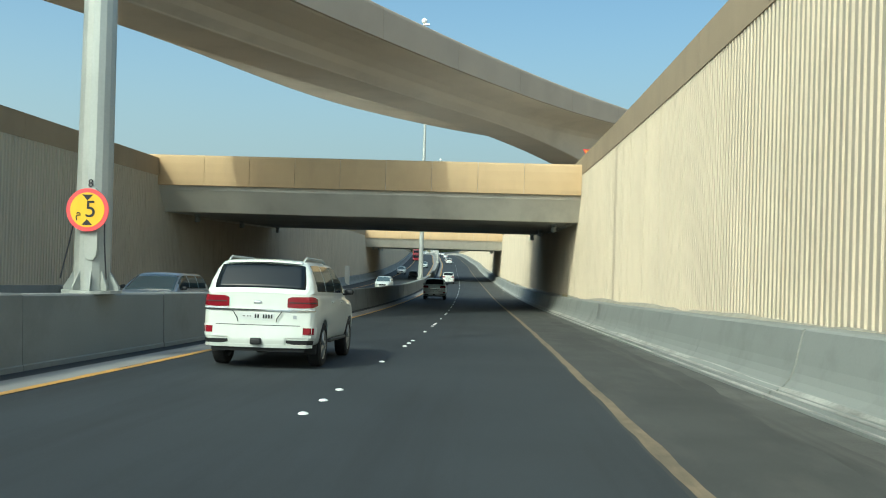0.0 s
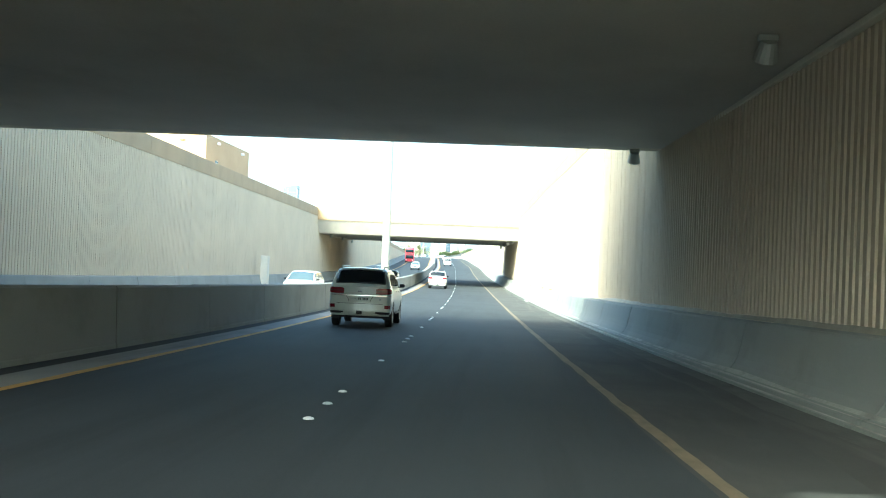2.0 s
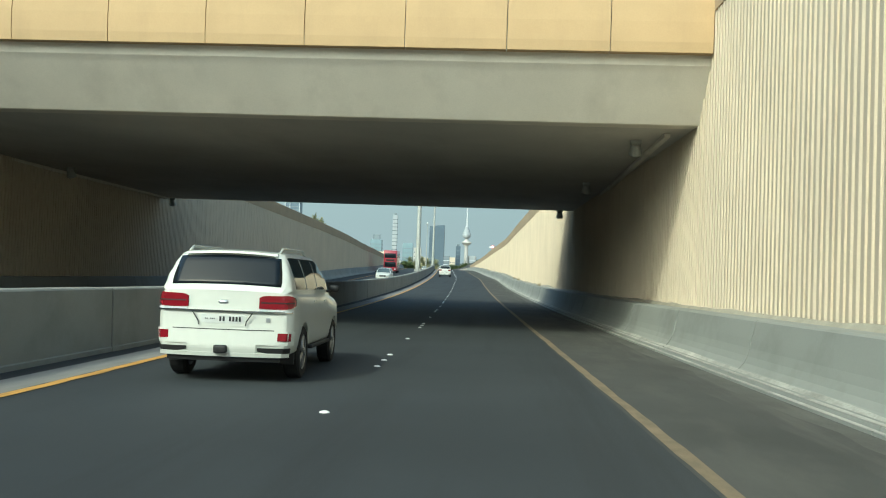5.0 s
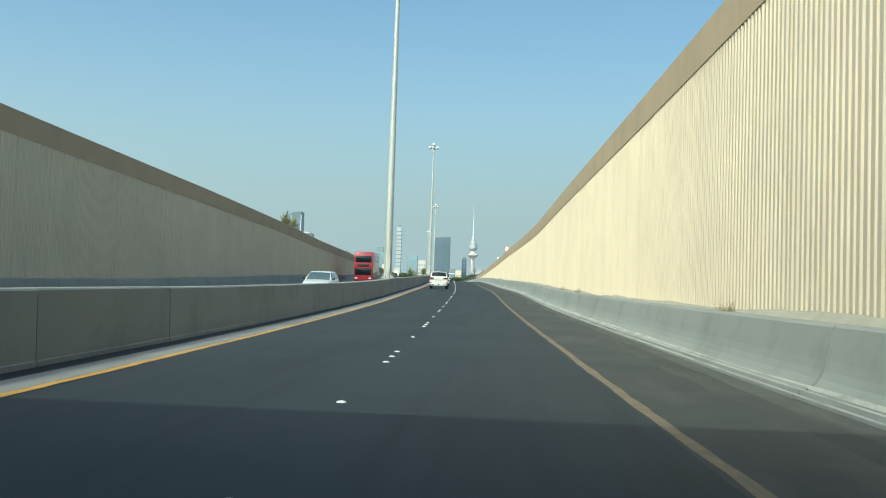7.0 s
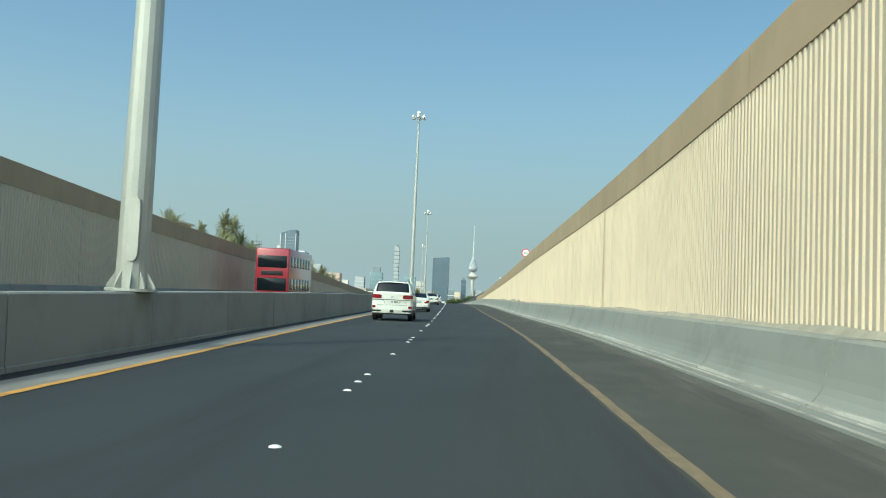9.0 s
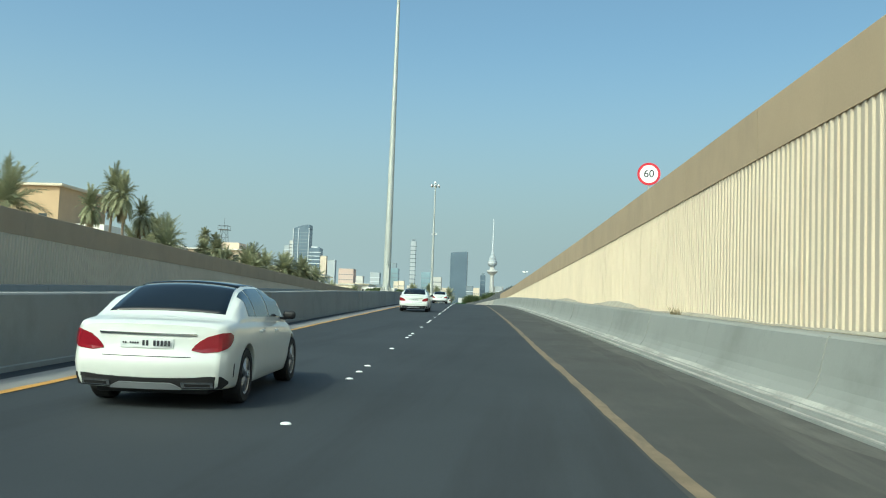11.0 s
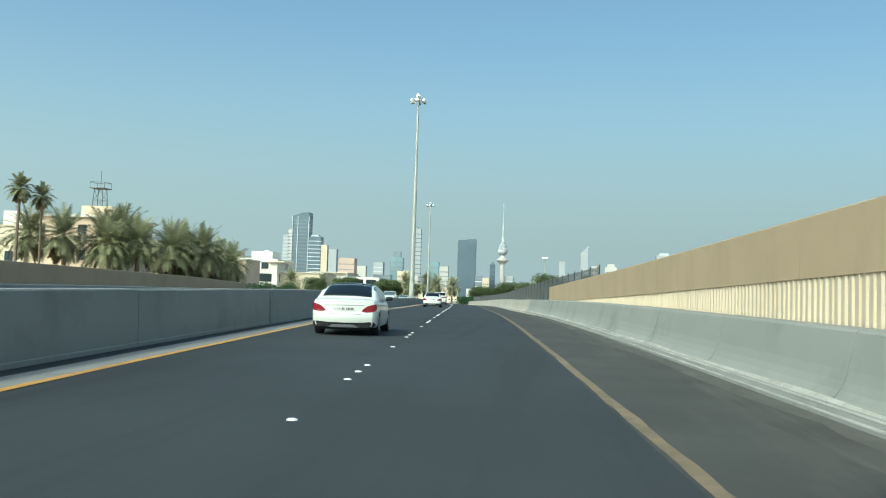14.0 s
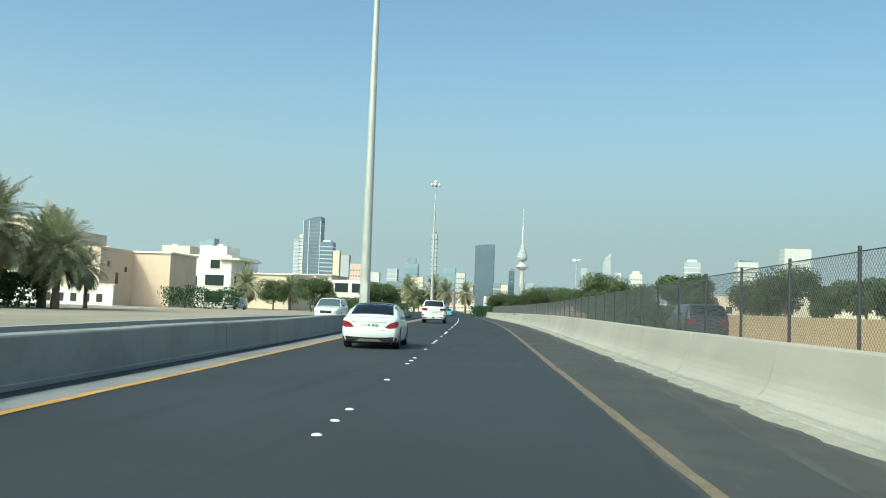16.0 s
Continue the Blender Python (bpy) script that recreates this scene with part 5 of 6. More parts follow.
bm = ribbon(span(470, 640, 6), lambda y: [(17.0, road_z(y)), (17.0, road_z(y) + 1.5), (17.25, road_z(y) + 1.5), (17.25, road_z(y))], True)
tagged(link_mesh("garden_wall", bm, STUCCO), "low tan rendered garden wall beside the service road", "wall", kind="structure")
p = at(497, 9.6, road_z(497) + 0.05)
car("parked_suv", pose(p.x, p.y, p.z, 0, 0, 5), dict(SUV, detail=plain_detail), PAINT_DARK, "black SUV standing on the service road behind the fence")

# ---- plants ----
FROND = material("palm_frond", (0.29, 0.295, 0.17), 0.6, vary=0.35, scale=0.8, fine=6, bump=0, rand=0.2)
DRYFROND = material("dry_palm_frond", (0.3, 0.245, 0.14), 0.8, vary=0.3, scale=0.8, fine=6, bump=0, rand=0.2)
TRUNK = material("palm_trunk", (0.17, 0.13, 0.09), 0.95, vary=0.25, scale=3, fine=18, bump=0.6, bump_d=0.03)
LEAF = material("tree_leaf", (0.09, 0.12, 0.045), 0.6, vary=0.4, scale=0.6, fine=5, bump=0, rand=0.15)
HEDGE = material("hedge_leaf", (0.04, 0.085, 0.03), 0.6, vary=0.4, scale=0.8, fine=6, bump=0, rand=0.15)


def let_light_through(mat, share):
    """Leaves pass part of the light on to their far side."""
    n, k = mat.node_tree.nodes, mat.node_tree.links
    b = n["Principled BSDF"]
    t = n.new("ShaderNodeBsdfTranslucent")
    k.new(b.inputs["Base Color"].links[0].from_socket, t.inputs["Color"])
    mx = n.new("ShaderNodeMixShader")
    mx.inputs[0].default_value = share
    k.new(b.outputs[0], mx.inputs[1])
    k.new(t.outputs[0], mx.inputs[2])
    k.new(mx.outputs[0], n["Material Output"].inputs["Surface"])


for leafy in (FROND, DRYFROND, LEAF, HEDGE):
    let_light_through(leafy, 0.35)


def frond(bm, rng, start, az, rise, length, droop):
    """One feather leaf: an arched rib with hanging leaflets on both sides."""
    n = 11
    pts = []
    d = Vector((math.cos(az) * math.cos(rise), math.sin(az) * math.cos(rise), math.sin(rise)))
    p = Vector(start)
    for i in range(n + 1):
        pts.append(p.copy())
        p = p + d * (length / n)
        d = (d + Vector((0, 0, -droop / n))).normalized()
    side = Vector((-math.sin(az), math.cos(az), 0))
    for i in range(n):
        w = 0.02 * (1 - i / n) + 0.006
        a, b = pts[i], pts[i + 1]
        bm.faces.new([bm.verts.new(q) for q in (a - side * w, a + side * w, b + side * w * 0.9, b - side * w * 0.9)])
        if i < 2:
            continue
        ll = length * 0.24 * math.sin(math.pi * (0.18 + 0.8 * i / n)) + 0.12
        for s in (1, -1):
            for k in (0.0, 0.2, 0.4, 0.6, 0.8):
                q = a.lerp(b, k)
                fwd = (b - a).normalized()
                tip = q + (side * s * 0.8 + fwd * 0.65 + Vector((0, 0, rng.uniform(-0.35, 0.25)))).normalized() * ll * rng.uniform(0.85, 1.15)
                bm.faces.new([bm.verts.new(v) for v in (q - fwd * 0.04, q + fwd * 0.04, tip)])


def palm(name, label, seed, h, spread, count, thick):
    rng = random.Random(seed)
    e = empty(name, Matrix.Identity(4), label, "palm tree", "palms beside the road")
    shown(e)
    bm = bmesh.new()
    n = max(6, int(h * 3))
    lean = rng.uniform(-0.5, 0.5)
    path = [(lean * (i / n) ** 2, 0.2 * lean * (i / n) ** 2, h * i / n - 0.3 * (i == 0)) for i in range(n + 1)]
    tube(bm, path, [thick * (1.25 - 0.3 * min(1, i / n * 3)) * (1.06 if i % 2 else 0.94) for i in range(n + 1)], 10)
    part("trunk", bm, TRUNK, e)
    top = Vector(path[-1])
    green, dry = bmesh.new(), bmesh.new()
    for i in range(count):
        u = i / count
        rise = radians(82 - 105 * u + rng.uniform(-9, 9))
        frond(green, rng, top + Vector((0, 0, 0.25 * (1 - u))), i * 2.39996 + rng.uniform(-0.2, 0.2), rise, spread * rng.uniform(0.85, 1.1), 1.0 + 0.9 * u)
    for i in range(count // 2):
        frond(dry, rng, top - Vector((0, 0, 0.3)), i * 2.39996 * 1.3, radians(-30 - rng.uniform(0, 35)), spread * rng.uniform(0.6, 0.85), 1.1)
    part("crown", green, FROND, e)
    part("dry_skirt", dry, DRYFROND, e, "dry brown hanging fronds")
    return e


def leaf_ball(bm, rng, c, r, count, size):
    for _ in range(count):
        v = Vector((rng.gauss(0, 1), rng.gauss(0, 1), rng.gauss(0, 1))).normalized()
        q = Vector(c) + Vector((v.x * r[0], v.y * r[1], v.z * r[2])) * (rng.random() ** 0.35)
        a = Vector((rng.gauss(0, 1), rng.gauss(0, 1), rng.gauss(0, 1))).normalized()
        b = a.cross(v + Vector((0.01, 0.02, 0.03))).normalized()
        s = size * rng.uniform(0.6, 1.3)
        bm.faces.new([bm.verts.new(q + w) for w in (-a * s, b * s * 0.5, a * s, -b * s * 0.5)])


def tree(name, label, seed, h, r, mat, leaves=9500, size=0.17):
    rng = random.Random(seed)
    e = empty(name, Matrix.Identity(4), label, "tree", "broadleaf trees")
    shown(e)
    bm = bmesh.new()
    tube(bm, [(0, 0, -0.2), (0.05, 0, h * 0.25), (0.0, 0.1, h * 0.55)], [0.22, 0.17, 0.1], 9)
    balls = []
    for i in range(9):
        a = i * 2.4
        q = Vector((math.cos(a) * r * rng.uniform(0.3, 0.75), math.sin(a) * r * rng.uniform(0.3, 0.75), h * rng.uniform(0.5, 0.88)))
        tube(bm, [(0, 0.05, h * rng.uniform(0.25, 0.5)), q * 0.6 + Vector((0, 0, h * 0.2)), q], [0.09, 0.06, 0.025], 6)
        balls.append(q)
    part("trunk", bm, TRUNK, e)
    cr = bmesh.new()
    for q in balls:
        k = rng.uniform(0.42, 0.62) * r
        leaf_ball(cr, rng, q, (k, k, k * 0.75), leaves // 9, size)
    part("crown", cr, mat, e)
    return e


def hedge(name, label, x0, x1, y0, y1, z, h, seed, dens=26, size=0.16, mat=None):
    rng = random.Random(seed)
    bm = bmesh.new()
    cnt = int((abs(x1 - x0) + 1) * (abs(y1 - y0) + 1) * dens)
    for _ in range(min(cnt, 26000)):
        u, v, w = rng.random(), rng.random(), rng.random() ** 0.6
        x, y = x0 + (x1 - x0) * u, y0 + (y1 - y0) * v
        top = h * (0.82 + 0.3 * noise.noise(Vector((x * 0.35, y * 0.35, seed))))
        q = Vector((x + rng.uniform(-0.2, 0.2), y, z + top * w))
        a = Vector((rng.gauss(0, 1), rng.gauss(0, 1), rng.gauss(0, 1))).normalized()
        b = a.orthogonal().normalized()
        s = size * rng.uniform(0.6, 1.3)
        bm.faces.new([bm.verts.new(q + k) for k in (-a * s, b * s * 0.5, a * s, -b * s * 0.5)])
    return tagged(link_mesh(name, bm, mat or HEDGE), label, "hedge", kind="stuff")


date_a = palm("date_palm", "green date palm with a dense drooping crown", 3, 6.5, 4.4, 64, 0.32)
date_b = palm("date_palm", "green date palm with a dense drooping crown", 8, 5.2, 4.6, 70, 0.36)
fan_a = palm("fan_palm", "slender tall palm with a small round crown", 5, 12.0, 2.0, 48, 0.18)
fan_b = palm("fan_palm", "green fan palm with a full rounded crown", 15, 7.5, 2.5, 56, 0.2)
fan_b.matrix_world = Matrix.Translation((-63.5, 431.0, ground_l(431) - 0.1))
date_a.matrix_world = Matrix.Translation((-79.2, 510.3, road_z(510) + 0.9))
date_b.matrix_world = Matrix.Translation((-64.6, 523.4, road_z(523) + 1.1))
fan_a.matrix_world = Matrix.Translation((-81.9, 503.1, road_z(503) + 1.0))
rng = random.Random(12)
for src, x, y, z, s in ((fan_a, -80.1, 505.6, 1.3, 0.88), (date_b, -75.5, 513.5, 0.9, 1.1), (date_a, -71.8, 516.5, 0.6, 0.95), (date_b, -68.2, 520.0, 0.5, 1.05), (date_a, -65.6, 540.0, 0.0, 0.55),
                        (date_a, -77.0, 522.0, 0.8, 1.1), (date_b, -70.0, 529.0, 0.4, 1.1), (date_b, -66.0, 533.0, 0.2, 0.9), (date_a, -73.8, 512.0, 0.8, 0.85), (date_b, -63.0, 530.0, 0.2, 0.85), (date_a, -84.0, 509.0, 1.0, 0.95), (date_b, -88.5, 505.0, 1.0, 0.9)):
    ob = copy_thing(src, Matrix.Translation((x, y, road_z(y) + z)) @ Matrix.Rotation(rng.uniform(0, 6.28), 4, "Z"))
    ob.scale = (s * 1.04, s * 1.04, s * 1.04)
for src, x, y, zc, s in ((fan_b, -61.0, 413.3, 14.0, 1.0), (fan_b, -57.6, 409.9, 12.9, 0.9), (fan_b, -59.0, 417.5, 11.4, 0.85), (fan_b, -69.6, 424.9, 13.0, 1.0), (date_b, -66.5, 401.0, 10.2, 1.3), (date_a, -74.0, 404.0, 11.0, 1.3), (date_b, -59.7, 427.8, 8.6, 0.95),
                         (fan_b, -52.5, 428.6, 8.4, 0.8), (fan_b, -54.3, 437.9, 7.6, 0.85), (fan_b, -55.8, 432.5, 8.3, 0.9), (fan_b, -50.8, 441.0, 6.6, 0.8), (date_b, -56.5, 421.0, 7.6, 0.8), (date_a, -61.0, 421.0, 8.0, 0.85), (date_b, -78.0, 412.0, 11.0, 1.2)):
    gz = ground_l(y)
    k = (zc - gz) / (7.5 if src is fan_b else 6.5 if src is date_a else 5.2)
    ob = copy_thing(src, Matrix.Translation((x, y, gz - 0.1)) @ Matrix.Rotation(rng.uniform(0, 6.28), 4, "Z"))
    ob.scale = (0.85 * s, 0.85 * s, k)
t1 = tree("shade_tree", "broad green shade tree with an uneven crown", 21, 6.5, 4.2, LEAF)
t1.matrix_world = Matrix.Translation((-13.3, 589.0, road_z(589)))
t2 = tree("shade_tree", "broad green shade tree with an uneven crown", 22, 5.2, 3.4, LEAF)
t2.matrix_world = Matrix.Translation((-60.5, 606.0, road_z(606)))
for src, x, y, s in ((t1, 6.0, 566.0, 1.05), (t2, -4.0, 575.0, 1.2), (t2, 13.0, 560.0, 1.1), (t1, 24.0, 556.0, 0.9), (t2, 32.0, 552.0, 1.15), (t1, -8.0, 596.0, 0.85), (t2, 0.0, 604.0, 1.1), (t1, 9.0, 598.0, 1.0), (t2, 18.0, 590.0, 1.15), (t1, 28.0, 586.0, 1.0), (t2, 40.0, 580.0, 1.1), (t1, 48.0, 570.0, 1.0), (t2, -17.0, 616.0, 1.0), (t1, -20.0, 660.0, 1.0), (t2, -12.0, 640.0, 1.1), (t1, -24.0, 640.0, 0.9), (t2, -30.0, 680.0, 1.0), (t1, -38.0, 740.0, 1.0),
                     (t2, -56.0, 640.0, 1.1), (t1, -64.0, 690.0, 1.0), (t2, -60.0, 720.0, 1.2), (t1, -72.0, 620.0, 0.8), (t2, -66.0, 660.0, 1.0)):
    ob = copy_thing(src, Matrix.Translation((x, y, road_z(y) - 0.05)) @ Matrix.Rotation(rng.uniform(0, 6.28), 4, "Z"))
    ob.scale = (s, s, s)
rx = road_x
hedge("hedge", "dense dark green clipped hedge beside the house", -81, -69, 590, 596, road_z(592), 3.7, 31, 40, 0.17)
hedge("hedge", "long low green shrubs behind the chain-link fence", rx(600) + 17.5, rx(600) + 21, 512, 640, road_z(560), 2.6, 32, 26, 0.2)
hedge("hedge", "long low green shrubs far along the road", rx(720) + 9.0, rx(720) + 13.5, 650, 800, road_z(700), 2.6, 33, 20, 0.22)
hedge("hedge", "mixed shrubs and garden plants by the side street", rx(560) - 34, rx(560) - 28, 610, 690, road_z(640), 3.0, 34, 24, 0.2, LEAF)
hedge("hedge", "low shrubs growing behind the retaining wall", -62, -52, 404, 440, ground_l(420), 2.2, 35, 22, 0.16, LEAF)
hedge("hedge", "dark dense growth at the foot of the palms", -72, -64.5, 519, 531, road_z(525), 3.6, 36, 60, 0.2, HEDGE)
hedge("hedge", "low shrubs at the foot of the palms", -88, -72, 506, 516, road_z(510) + 0.5, 1.8, 37, 16, 0.16, LEAF)

# ---- houses beside the road ----
z6 = road_z(590)
house("peach_villa", "peach rendered villa with a plain overhanging upper block", -101.5, -89.5, 588.3, 604.0, z6, 11.5, PEACH,
      [("front", 4.4, 7.4, 5.6, 6.4), ("front", 5.6, 7.0, 7.4, 7.9), ("front", 1.0, 2.0, 2.4, 3.8), ("front", 9.2, 10.2, 2.4, 3.8), ("side", 2.2, 3.0, 6.0, 6.9), ("side", 13.4, 14.2, 6.0, 6.9), ("side", 5.0, 6.0, 3.4, 5.2), ("side", 8.0, 8.8, 5.4, 6.2), ("side", 11.5, 12.3, 3.0, 6.0)],
      [("wing", -89.7, -83.0, 599.0, 610.0, z6, 11.2, PEACH), ("cornice", -89.5, -82.7, 598.7, 610.2, 11.2, 11.5, WHITEWALL), ("garden_wall", -103.5, -84.0, 582.0, 582.4, z6, z6 + 3.0, WHITEWALL), ("garden_wall_cap", -103.7, -83.8, 581.9, 582.5, z6 + 3.0, z6 + 3.2, PLASTER)])
for i in range(9):
    bm = bmesh.new()
    x = -102.5 + i * 2.0
    box(bm, x, x + 0.9, 581.9, 582.06, z6 + 0.5, z6 + 1.7, 0.03)
    tagged(link_mesh("wall_grille", bm, SIGN_BLACK), "dark grille opening in the white garden wall", "grille", "garden wall grilles")
house("tan_villa", "tan rendered villa with roof tanks behind the peach one", -125.5, -104.0, 598.0, 618.0, z6, 15.2, PLASTER,
      [("front", 3, 5, 4, 6.5), ("front", 8, 10, 4, 6.5), ("front", 13, 15, 8.5, 10.5), ("side", 4, 6, 8, 10), ("side", 10, 12, 8, 10)],
      [("balcony_band", -125.7, -100.5, 597.4, 598.1, 11.0, 11.4, WHITEWALL), ("balcony_post", -101.5, -101.1, 597.5, 597.9, z6, 11.0, WHITEWALL), ("roof_room", -119.5, -111.5, 604.0, 612.0, 15.1, 17.2, PLASTER)])
bm = bmesh.new()
bmesh.ops.create_cone(bm, cap_ends=True, segments=20, radius1=1.15, radius2=1.05, depth=2.4, matrix=Matrix.Translation((-108.0, 603.0, 14.7 + 1.2)))
tagged(link_mesh("water_tank", bm, WHITE, True), "white cylindrical plastic water tank on the villa roof", "water tank")
# Wide dark panes on the front draw the shade inside open balconies.
house("white_villa", "white modern villa with deep balconies and flat roofs", -99.5, -86.5, 637.0, 654.0, z6, 13.2, WHITEWALL,
      [("front", 7.5, 11.5, 1.0, 3.2), ("front", 7.5, 11.5, 4.4, 6.6), ("front", 1.2, 3.0, 4.4, 6.2), ("front", 4.0, 5.8, 4.4, 6.2), ("front", 2.0, 4.0, 7.9, 9.7), ("front", 8.5, 10.5, 7.9, 9.7), ("side", 2, 5, 1.0, 3.2), ("side", 2, 5, 4.4, 6.6), ("side", 8, 11, 4.4, 6.6), ("side", 8, 11, 7.9, 9.7)],
      [("roof_room", -95.5, -89.5, 642.0, 650.0, 13.1, 15.4, WHITEWALL), ("pergola", -89.0, -84.5, 636.0, 650.0, 12.2, 12.6, PLASTER), ("wing", -86.7, -74.5, 640.0, 656.0, z6, 9.6, PLASTER), ("wing_roof", -87.0, -74.1, 639.6, 656.3, 9.6, 9.9, WHITEWALL)])
# Balcony openings are flat dark panes, their shade put into the colour.
house("grey_villa", "grey-white villa with dark balcony openings", -73.5, -61.5, 655.0, 672.0, z6, 9.4, WHITEWALL,
      [("front", 0.8, 3.6, 1.0, 3.0), ("front", 4.4, 7.4, 1.0, 3.0), ("front", 8.2, 11.2, 1.0, 3.0), ("front", 0.8, 3.6, 4.2, 6.2), ("front", 4.4, 7.4, 4.2, 6.2), ("front", 8.2, 11.2, 4.2, 6.2)])
house("far_house", "low cream house behind the shrubs", -84.0, -58.0, 760.0, 780.0, z6, 9.0, PLASTER, [("front", 2 + 4 * i, 4 + 4 * i, 2.5, 4.6) for i in range(6)])
house("early_house", "peach rendered house with a flat roof behind the palms", -95.0, -80.0, 528.0, 540.0, z6, 14.3, PEACH,
      [("front", 1.4 + 3.4 * i, 2.8 + 3.4 * i, 1.2 + 3.9 * j, 2.8 + 3.9 * j) for i in range(4) for j in range(3)] + [("side", 3, 4.5, 5.1, 6.7), ("side", 8, 9.5, 5.1, 6.7)],
      [("roof_slab", -95.5, -79.5, 527.3, 540.4, 14.3, 14.6, WHITEWALL), ("balcony_slab", -91.5, -86.0, 526.6, 528.1, 9.6, 9.85, WHITEWALL), ("roof_room", -88.0, -83.0, 531.0, 537.0, 14.5, 16.4, PEACH)])
house("garden_annex", "tan annex with a white roof room beside the peach house", -106.0, -95.3, 528.6, 538.0, z6, 12.9, PLASTER, [("front", 2, 3.4, 4.6, 6.2), ("front", 7, 8.4, 4.6, 6.2)],
      [("roof_room", -100.4, -97.2, 530.0, 534.0, 12.8, 15.2, WHITEWALL)])
house("hillside_villa", "tall tan villa with a projecting roof behind the palms", -102.0, -83.2, 442.2, 458.0, ground_l(445), 18.3, STUCCO,
      [("front", 12.0, 13.4, 9.0, 10.8), ("front", 15.6, 17.0, 9.0, 10.8), ("front", 15.6, 17.0, 4.6, 6.4)],
      [("roof_slab", -102.6, -82.5, 441.5, 458.6, 18.3, 18.7, PLASTER), ("terrace_wall", -83.3, -76.0, 443.0, 452.0, ground_l(445), 12.6, WHITEWALL)])
for i, (x, y, w, h, m) in enumerate(((30, 640, 26, 7.5, PLASTER), (62, 655, 24, 9.5, WHITEWALL), (96, 640, 30, 12.0, PLASTER), (20, 740, 30, 8.0, PEACH))):
    house("suburban_house", "pale suburban house beyond the service road", x, x + w, y, y + 16, z6, z6 + h, m, [("front", 2 + 4 * k, 3.8 + 4 * k, 3.0, 5.0) for k in range(int(w // 4) - 1)])


# upper storeys, terraces and roof clutter on the villas
house("terrace_villa", "cream villa with stepped terraces and dark openings", -119.5, -103.5, 664.0, 682.0, z6, 14.5, PLASTER,
      [("front", 1.2 + 3.6 * i, 3.4 + 3.6 * i, 1.2 + 3.9 * j, 3.2 + 3.9 * j) for i in range(4) for j in range(3)] + [("side", 2 + 5 * i, 4.2 + 5 * i, 5.2, 7.4) for i in range(3)],
      [("terrace_slab", -119.9, -102.7, 662.4, 664.1, z6 + 4.2, z6 + 4.5, WHITEWALL), ("terrace_slab", -119.9, -102.7, 662.4, 664.1, z6 + 8.1, z6 + 8.4, WHITEWALL), ("roof_room", -115.5, -108.5, 668.0, 676.0, 14.4, 16.8, PLASTER)])
house("balcony_villa", "white villa with a colonnade and shaded balconies", -87.5, -75.5, 678.0, 694.0, z6, 11.0, WHITEWALL,
      [("front", 0.8 + 2.8 * i, 2.8 + 2.8 * i, 1.0 + 3.6 * j, 3.0 + 3.6 * j) for i in range(4) for j in range(2)],
      [("balcony_slab", -87.8, -75.2, 676.4, 678.1, z6 + 3.4, z6 + 3.65, PLASTER), ("roof_edge", -87.8, -75.2, 676.4, 694.2, 11.0, 11.25, PLASTER), ("column", -87.3, -86.9, 676.6, 677.0, z6, 11.0, WHITEWALL), ("column", -83.5, -83.1, 676.6, 677.0, z6, 11.0, WHITEWALL), ("column", -79.7, -79.3, 676.6, 677.0, z6, 11.0, WHITEWALL), ("column", -75.9, -75.5, 676.6, 677.0, z6, 11.0, WHITEWALL)])
for x, y, z in ((-98.0, 593.0, 11.5), (-93.5, 597.5, 11.5), (-114.5, 606.0, 17.2), (-92.0, 645.0, 15.4), (-113.5, 671.0, 16.8)):
    bm = bmesh.new()
    box(bm, x - 0.6, x + 0.6, y - 0.4, y + 0.4, z - 0.55, z + 0.5, 0.05)
    tagged(link_mesh("air_conditioner", bm, WHITE), "pale boxed air-conditioning unit on a villa roof", "air conditioner", "roof units")
for x, y, s in ((-50.0, 700.0, 0.9), (-54.0, 706.0, 1.0), (-58.0, 698.0, 0.8), (-46.0, 716.0, 0.9), (-62.0, 712.0, 1.0), (-73.0, 634.0, 0.75), (-80.0, 628.0, 0.85)):
    ob = copy_thing(date_a if s > 0.85 else date_b, Matrix.Translation((x, y, road_z(y) - 0.05)) @ Matrix.Rotation(rng.uniform(0, 6.28), 4, "Z"))
    ob.scale = (s, s, s)


